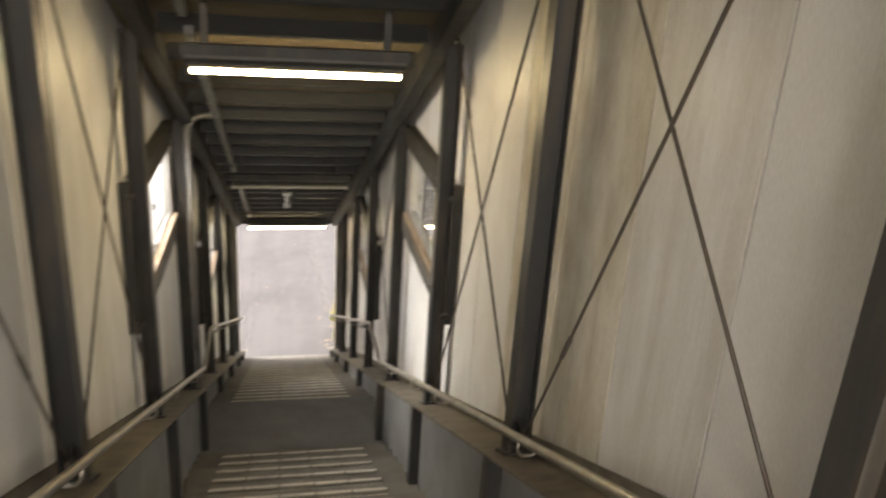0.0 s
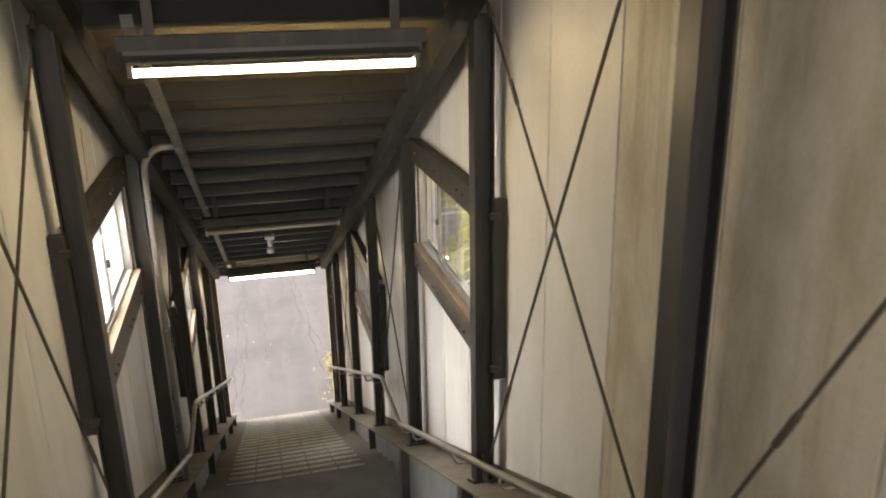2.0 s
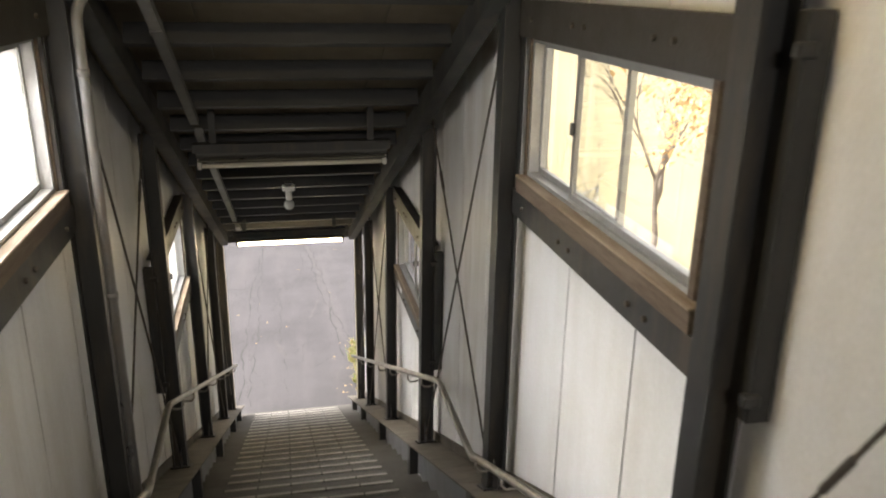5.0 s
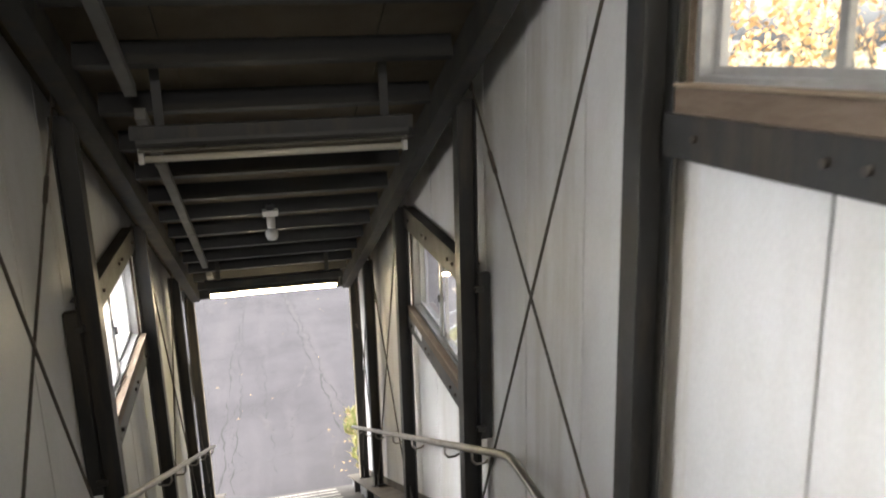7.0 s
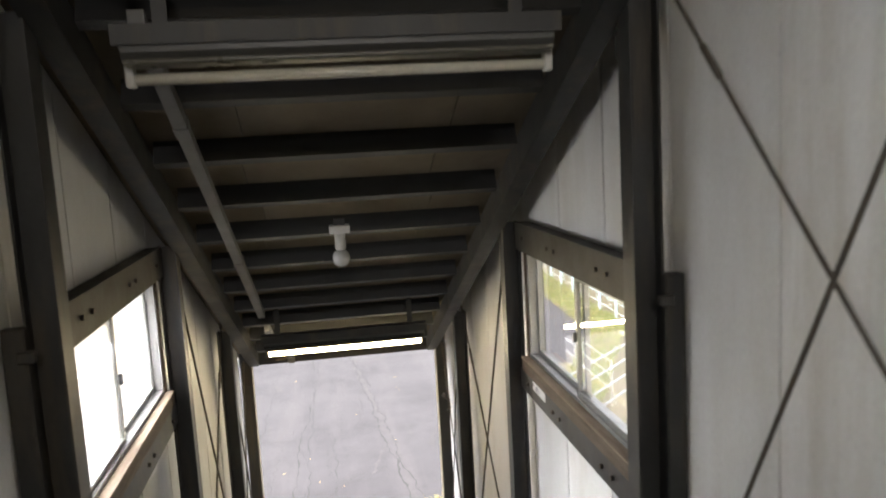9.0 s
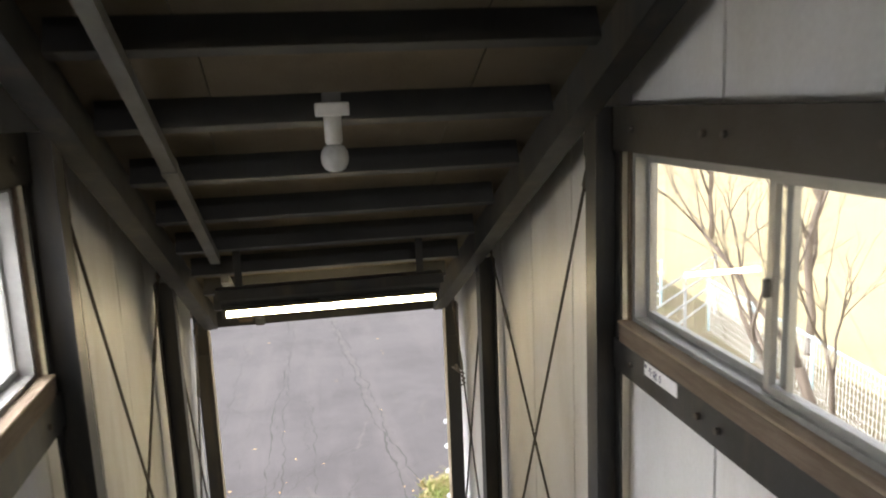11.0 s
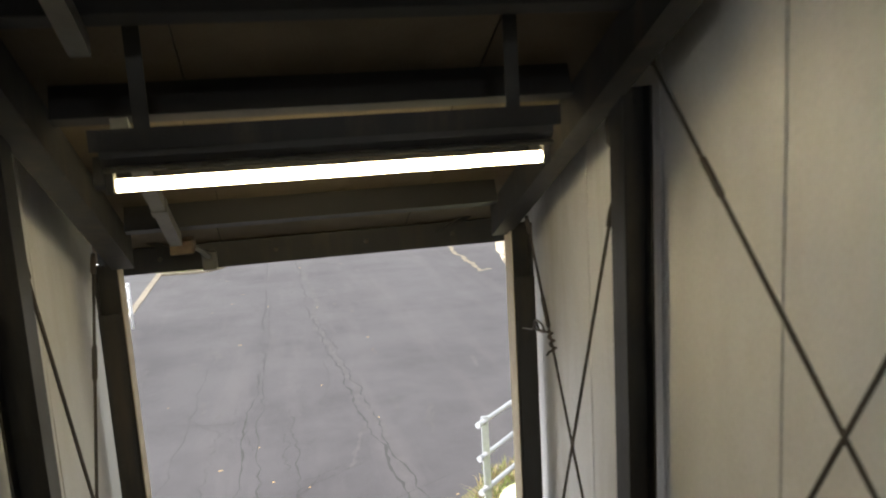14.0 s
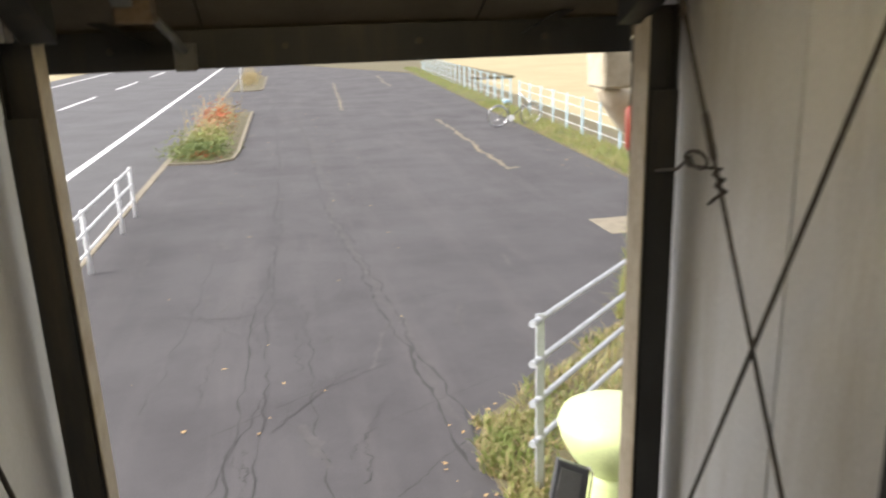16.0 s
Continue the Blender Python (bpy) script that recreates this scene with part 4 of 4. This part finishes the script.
# ---- fences ----


def pipe_fence(name, posts, rails, height, post_r, rail_r, mat, label, group, flat_post=0.0, stubs=False):
    """Posts along a line of (x, y), rails at the given heights."""
    t = thing(name, label, "fence", group, at=(posts[0][0], posts[0][1], 0))
    for x, y in posts:
        if flat_post:
            part("post", bevelled(box(bm_new(), x - flat_post, x + flat_post, y - 0.012, y + 0.012, -0.1, height), 0.004), mat, t)
        else:
            part("post", tube(bm_new(), [(x, y, -0.1), (x, y, height - 0.01), (x, y, height)], [post_r, post_r, post_r * 0.7], 10), mat, t)
    (xa, ya), (xb, yb) = posts[0], posts[-1]
    for z in rails:
        pts = [(x, y, z) for x, y in posts]
        if stubs:
            d = (Vector((xa, ya, z)) - Vector((posts[1][0], posts[1][1], z))).normalized()
            pts = [tuple(Vector(pts[0]) + d * 0.10)] + pts
        part("rail", tube(bm_new(), pts, rail_r, 10), mat, t)
        if stubs:
            e = Vector(pts[0])
            part("end_cap", tube(bm_new(), [e + d * 0.012, e - d * 0.03], rail_r * 1.25, 10), mat, t)
            part("clamp", tube(bm_new(), [Vector(pts[1]) + d * 0.03, Vector(pts[1]) - d * 0.03], rail_r * 1.3, 10), mat, t)
    return t


pipe_fence("pipe_fence", [(1.33 + 0.72 * 2 * k, 17.02 + 0.70 * 2 * k) for k in range(6)], [1.32, 1.03, 0.735, 0.43], 1.36, 0.028, 0.021, GALV,
           "galvanised steel pipe fence with four rails in the grass", "footway fences", flat_post=0.030, stubs=True)
pipe_fence("guard_fence", [(-3.13, 27.25), (-3.13, 26.03), (-3.13, 23.66), (-3.13, 21.3)], [0.89, 0.61, 0.33], 0.93, 0.03, 0.021, WHITEPIPE,
           "white painted pipe guard fence at the kerb", "footway fences")


def picket(posts, label):
    t = thing("boundary_fence", label, "fence", "boundary fences", at=(posts[0][0], posts[0][1], 0))
    for x, y in posts:
        part("post", bevelled(box(bm_new(), x - 0.024, x + 0.024, y - 0.024, y + 0.024, -0.1, 1.12), 0.005), BLUEPIPE, t)
    for z in (0.25, 0.53, 0.80, 1.06):
        part("rail", tube(bm_new(), [(x, y, z) for x, y in posts], 0.008, 8), BLUEPIPE if z in (0.53, 1.06) else WHITEPIPE, t)


picket([(7.75 + 0.047 * (1.5 * k), 25 + 1.5 * k) for k in range(12)], "pale blue and white rail fence along the lawn")
picket([(8.6 + 0.047 * (1.5 * k), 43 + 1.5 * k) for k in range(20)], "pale blue and white rail fence far along the lawn")
picket([(3.4 + 0.05 * k, 2 + 2.2 * k) for k in range(6)], "pale rail fence beside the covered stair")

def mesh_fence(posts, label):
    """Posts and a top rail with upright and level wires between them."""
    t = thing("mesh_fence", label, "fence", "boundary fences", at=(posts[0][0], posts[0][1], 0))
    for x, y in posts:
        part("post", tube(bm_new(), [(x, y, -0.1), (x, y, 1.10), (x, y, 1.12)], [0.026, 0.026, 0.015], 8), BLUEPIPE, t)
    part("rail", tube(bm_new(), [(x, y, 1.08) for x, y in posts], 0.02, 8), BLUEPIPE, t)
    wires = bm_new()
    (xa, ya), (xb, yb) = posts[0], posts[-1]
    n = int((yb - ya) / 0.09)
    for k in range(n):
        f = (k + 0.5) / n
        x, y = xa + (xb - xa) * f, ya + (yb - ya) * f
        tube(wires, [(x, y, 0.02), (x, y, 1.07)], 0.0035, 4, caps=False)
    for k in range(8):
        z = 0.08 + 0.125 * k
        tube(wires, [(xa, ya, z), (xb, yb, z)], 0.0035, 4, caps=False)
    tagged(part("wire_mesh", wires, WHITEPIPE, t, "pale welded wire mesh"), kind="stuff")


mesh_fence([(6.45 + 0.272 * k, 13.0 + 2.0 * k) for k in range(6)], "pale green wire mesh fence along the dry lawn")

# ---- planting beds at the kerb ----


def leafy(name, n, centre, size, mat, parent, leaf=0.05, label=""):
    bm = bm_new()
    c = Vector(centre)
    for _ in range(n):
        d = Vector((random.gauss(0, 0.5), random.gauss(0, 0.5), abs(random.gauss(0.35, 0.35))))
        p = c + Vector((d.x * size[0], d.y * size[1], min(d.z, 1.3) * size[2]))
        nrm = Vector((random.gauss(0, 1), random.gauss(0, 1), random.gauss(0.5, 1))).normalized()
        u = nrm.orthogonal().normalized()
        v = nrm.cross(u)
        s = leaf * random.uniform(0.5, 1.3)
        q = [bm.verts.new(p + u * s * a + v * s * b) for a, b in ((-1, 0), (0, 0.45), (1, 0), (0, -0.45))]
        bm.faces.new(q)
    return part(name, bm, mat, parent, label)


def bed(x, y, length, green):
    t = thing("planting_bed", "kerbside planting bed with green and reddish autumn shrubs" if green else "kerbside planting bed full of dry straw-coloured growth", "planting bed", "planting beds", at=(x, y, 0))
    ring = [(x - 0.80, y), (x + 0.35, y - 0.12), (x + 0.72, y + 0.25), (x + 0.80, y + 1.6), (x + 0.80, y + length)]
    part("soil", prism(bm_new(), ring + [(x - 0.80, y + length)], "z", -0.1, 0.035), SOIL, t)
    bm = bm_new()
    for (ax, ay), (bx, by) in zip(ring, ring[1:]):
        d = Vector((bx - ax, by - ay)).normalized()
        prism(bm, [(ax, ay), (bx, by), (bx + d.y * 0.10, by - d.x * 0.10), (ax + d.y * 0.10, ay - d.x * 0.10)], "z", -0.1, 0.05)
    part("edging", bm, KERB, t, "sandy concrete edging")
    if green:
        leafy("shrub", 3000, (x - 0.18, y + 1.0, 0.05), (0.74, 0.95, 0.36), SHRUB, t, 0.045)
        leafy("shrub", 1800, (x - 0.12, y + 2.8, 0.05), (0.72, 1.5, 0.5), GRASS, t, 0.045)
        tagged(leafy("flowers", 110, (x + 0.0, y + 0.35, 0.08), (0.45, 0.2, 0.2), REDLEAF, t, 0.045, "red flower clump"), kind="stuff")
    for k in range(3):
        leafy("shrub", 420, (x - 0.1, y + length * (0.40 + 0.2 * k), 0.06), (0.55, length * 0.13, 0.55), DRYGRASS, t, 0.06, "straw-coloured dried shrub")
    if green:
        leafy("shrub", 360, (x - 0.05, y + length * 0.5, 0.35), (0.5, 1.8, 0.6), REDLEAF, t, 0.055, "reddish autumn shrub")
    stalks = bm_new()
    for _ in range(60):
        px, py = x + random.gauss(-0.15, 0.3), y + length * random.uniform(0.15, 0.95)
        tube(stalks, [(px, py, 0.03), (px + random.gauss(0, 0.06), py, 0.5), (px + random.gauss(0, 0.12), py, random.uniform(0.7, 1.3))], [0.009, 0.007, 0.004], 5)
    tagged(part("dry_growth", stalks, DRYGRASS, t, "dry upright stalks"), kind="stuff")


bed(-2.50, 33.2, 12.8, True)
bed(-2.35, 58.3, 14.0, False)
post = thing("marker_post", "thin white marker post by the planting bed", "post", at=(-2.6, 57.8, 0))
part("pole", tube(bm_new(), [(-2.6, 57.8, -0.1), (-2.6, 57.8, 1.7), (-2.6, 57.8, 1.72)], [0.028, 0.028, 0.018], 8), WHITEPIPE, post)

# ---- bicycle ----


def bicycle(x, y, turn, lean=4):
    m = Matrix.Translation((x, y, 0)) @ pose(0, 0, 0, lean, 0, turn)
    t = thing("bicycle", "parked city bicycle with a blue saddle by the fence", "bicycle", at=(x, y, 0))
    W = lambda p: m @ Vector(p)

    def bar(name, pts, r, mat, parent=t, label=""):
        return part(name, tube(bm_new(), [W(p) for p in pts], r, 8), mat, parent, label)

    for name, cx in (("rear_wheel", -0.55), ("front_wheel", 0.55)):
        R = 0.345
        ring = [(cx + R * math.cos(a), 0, R + 0.012 + R * math.sin(a)) for a in [2 * math.pi * k / 32 for k in range(33)]]
        tyre = bar(name, ring, 0.013, BLACK)
        rim = [(cx + (R - 0.025) * math.cos(a), 0, R + 0.012 + (R - 0.025) * math.sin(a)) for a in [2 * math.pi * k / 32 for k in range(33)]]
        bar("rim", rim, 0.019, CHROME, tyre, "silver rim")
        bm = bm_new()
        for k in range(18):
            a = 2 * math.pi * k / 18
            tube(bm, [W((cx, 0, R + 0.012)), W((cx + (R - 0.03) * math.cos(a), 0, R + 0.012 + (R - 0.03) * math.sin(a)))], 0.0022, 4)
        part("spokes", bm, CHROME, tyre)
        bar("hub", [(cx, -0.05, R + 0.012), (cx, 0.05, R + 0.012)], 0.022, CHROME, tyre)
        if cx < 0:
            bar("mudguard", [(cx + 0.36 * math.cos(a), 0, R + 0.012 + 0.36 * math.sin(a)) for a in [0.3 + 2.4 * k / 12 for k in range(13)]], 0.014, CHROME)
    bar("frame_tube", [(-0.55, 0, 0.337), (-0.12, 0, 0.29), (0.36, 0, 0.72)], 0.017, DARKPANEL)
    bar("seat_tube", [(-0.12, 0, 0.29), (-0.24, 0, 0.78)], 0.016, DARKPANEL)
    bar("stay", [(-0.55, 0, 0.337), (-0.2, 0, 0.62)], 0.009, DARKPANEL)
    bar("fork", [(0.55, 0, 0.337), (0.44, 0, 0.60), (0.36, 0, 0.72), (0.32, 0, 0.93)], 0.014, DARKPANEL)
    bar("handlebar", [(0.12, -0.27, 0.98), (0.26, -0.2, 1.0), (0.32, 0, 0.94), (0.26, 0.2, 1.0), (0.12, 0.27, 0.98)], 0.012, CHROME)
    bar("saddle", [(-0.39, 0, 0.82), (-0.36, 0, 0.83), (-0.24, 0, 0.83), (-0.10, 0, 0.81)], [0.04, 0.085, 0.05, 0.02], BLUEPIPE, t, "blue saddle")
    bar("chain_guard", [(-0.12, -0.05, 0.29), (-0.12, -0.065, 0.29)], 0.11, WHITEPIPE, t, "white round chain guard")
    bar("crank", [(-0.12, -0.08, 0.29), (-0.05, -0.09, 0.14)], 0.01, CHROME)
    bar("pedal", [(-0.05, -0.08, 0.14), (-0.05, -0.17, 0.14)], 0.02, BLACK)
    bar("stand", [(-0.52, 0.07, 0.33), (-0.62, 0.14, 0.0)], 0.009, CHROME)
    bar("basket_rack", [(0.42, -0.12, 0.78), (0.68, -0.12, 0.8), (0.68, 0.12, 0.8), (0.42, 0.12, 0.78)], 0.008, CHROME)


bicycle(6.95, 36.85, 2)

# ---- lime sand bin beside the way out ----
binn = thing("sand_bin", "lime green plastic bin with domed lid and dark front", "bin", at=(1.42, 16.25, 0))
part("body", lathe(bm_new(), [(0.22, 0.0), (0.24, 0.02), (0.20, 0.35), (0.17, 0.58), (0.16, 0.64)], (1.53, 16.25, 0), 28), LIME, binn)
lid = bm_new()
lathe(lid, [(0.13, 0.60), (0.17, 0.64), (0.25, 0.74), (0.305, 0.85), (0.325, 0.93), (0.305, 0.99), (0.23, 1.03), (0.11, 1.05), (0.02, 1.053)], (1.53, 16.25, 0.0), 36)
part("lid", lid, LIME, binn, "glossy lime domed lid")
part("front_panel", bevelled(prism(bm_new(), [(1.10, 0.90), (1.29, 0.80), (1.235, 0.32), (1.0, 0.32)], "y", 15.985, 16.03), 0.008, 2), DARKPANEL, binn, "dark grey glossy front panel")
part("screen", prism(bm_new(), [(1.115, 0.85), (1.235, 0.785), (1.195, 0.42), (1.035, 0.42)], "y", 15.978, 15.9835), CONDUIT, binn, "greenish grey inset plate")
part("trim", tube(bm_new(), [(1.275, 15.975, 0.83), (1.297, 15.975, 0.79), (1.245, 15.975, 0.34)], 0.007, 8), CHROME, binn, "chrome trim strip")
part("stay", box(bm_new(), 1.20, 1.42, 16.03, 16.20, 0.30, 0.50), LIME, binn)

# ---- trees ----


def tree(x, y, height, spread, leafy_crown, label, seed, low=0.42, leaf_n=2200, depth=5):
    rng = random.Random(seed)
    t = thing("tree", label, "tree", "trees beside the stair", at=(x, y, -0.15))
    wood, tips = bm_new(), []
    trunk = bm_new()

    def grow(p, d, length, r, level, bm):
        n = 4
        pts, rad = [p], [r]
        for k in range(n):
            d = (d + Vector((rng.gauss(0, 0.13), rng.gauss(0, 0.13), rng.gauss(0.04, 0.08)))).normalized()
            p = p + d * length / n
            pts.append(p)
            rad.append(r * (1 - 0.45 * (k + 1) / n))
        tube(bm, pts, rad, 7 if level < 2 else 4, caps=level < 2)
        if level >= depth - 2:
            tips.extend(pts[1:])
        if level == depth:
            return
        for k in range(rng.choice((2, 3, 3)) if level else 5):
            a, tilt = rng.uniform(0, 6.3), rng.uniform(0.35, 0.95) * spread
            side = d.orthogonal().normalized()
            side = (Matrix.Rotation(a, 3, d) @ side)
            nd = (d * math.cos(tilt) + side * math.sin(tilt)).normalized()
            i = rng.choice((2, 3, 4))
            grow(pts[i], nd, length * rng.uniform(0.55, 0.8), rad[i] * rng.uniform(0.5, 0.72), level + 1, wood)

    grow(Vector((x, y, -0.15)), Vector((0, 0, 1)), height * low, height * 0.013, 0, trunk)
    part("trunk", trunk, BARK, t)
    part("branches", wood, BARK, t)
    if leafy_crown:
        bm = bm_new()
        for _ in range(leaf_n):
            p = rng.choice(tips) + Vector((rng.gauss(0, 0.14), rng.gauss(0, 0.14), rng.gauss(-0.03, 0.14)))
            nrm = Vector((rng.gauss(0, 1), rng.gauss(0, 1), rng.gauss(0, 1))).normalized()
            u = nrm.orthogonal().normalized()
            v = nrm.cross(u)
            s = rng.uniform(0.026, 0.056)
            bm.faces.new([bm.verts.new(p + u * s * a + v * s * b) for a, b in ((-1, 0), (-0.2, 0.5), (0.7, 0.35), (1, 0), (0.6, -0.4), (-0.3, -0.5))])
        part("crown", bm, LEAF, t, "sparse orange and yellow autumn leaves")


tree(3.9, 11.2, 8.4, 0.85, True, "autumn tree with thinning orange and yellow leaves", 3, leaf_n=8500)
tree(3.5, 9.9, 5.2, 0.85, False, "small bare tree with thin dark branches", 5)
tree(5.0, 15.5, 7.6, 0.62, False, "bare tree with forked grey branches on the lawn", 11, low=0.30)
tree(9.0, 21.5, 7.0, 0.7, False, "bare tree with upright branches on the lawn", 14)
tree(13.5, 33, 7.0, 0.7, False, "bare tree with upright branches on the lawn", 21)

# ---- far distance across the lawn ----
rng = random.Random(4)
woods = bm_new()
for k in range(150):
    a = rng.uniform(-1.35, 1.45)
    d = rng.uniform(140, 200)
    px, py, h = d * math.sin(a) + 10, d * math.cos(a) + 20, rng.uniform(5, 11)
    w, n = h * rng.uniform(0.16, 0.24), 9
    prof = [(0.25, 0), (0.25, h * 0.12)]
    for j in range(n):
        f = j / n
        prof += [(w * (1 - f) * rng.uniform(0.85, 1.2), h * (0.14 + 0.84 * f)), (w * (1 - f) * rng.uniform(0.5, 0.7), h * (0.17 + 0.84 * f))]
    prof.append((0.04, h * 1.05))
    lathe(woods, prof, (px, py, -0.2), 8)
solid("far_woods", woods, FAR, "distant line of dark conifers", "woods", kind="stuff")
for k in range(12):
    a = -1.2 + 0.22 * k + rng.uniform(-0.05, 0.05)
    d = rng.uniform(120, 150)
    px, py, w, dp, h = d * math.sin(a) + 10, d * math.cos(a) + 20, rng.uniform(5, 8), 7, rng.uniform(4.5, 6)
    t = thing("house", "distant pale house with a dark pitched roof", "house", "distant houses", at=(px, py, -0.16))
    part("wall", box(bm_new(), px - w / 2, px + w / 2, py, py + dp, -0.16, h), FARWALL, t)
    part("roof", prism(bm_new(), [(px - w / 2 - 0.4, h), (px + w / 2 + 0.4, h), (px, h + 1.8)], "y", py - 0.4, py + dp + 0.4), FARDARK, t)
    for q in (-0.25, 0.25):
        for zz in (1.0, 3.4):
            part("window", box(bm_new(), px + q * w - 0.6, px + q * w + 0.6, py - 0.05, py - 0.004, zz, zz + 1.1), FARDARK, t)
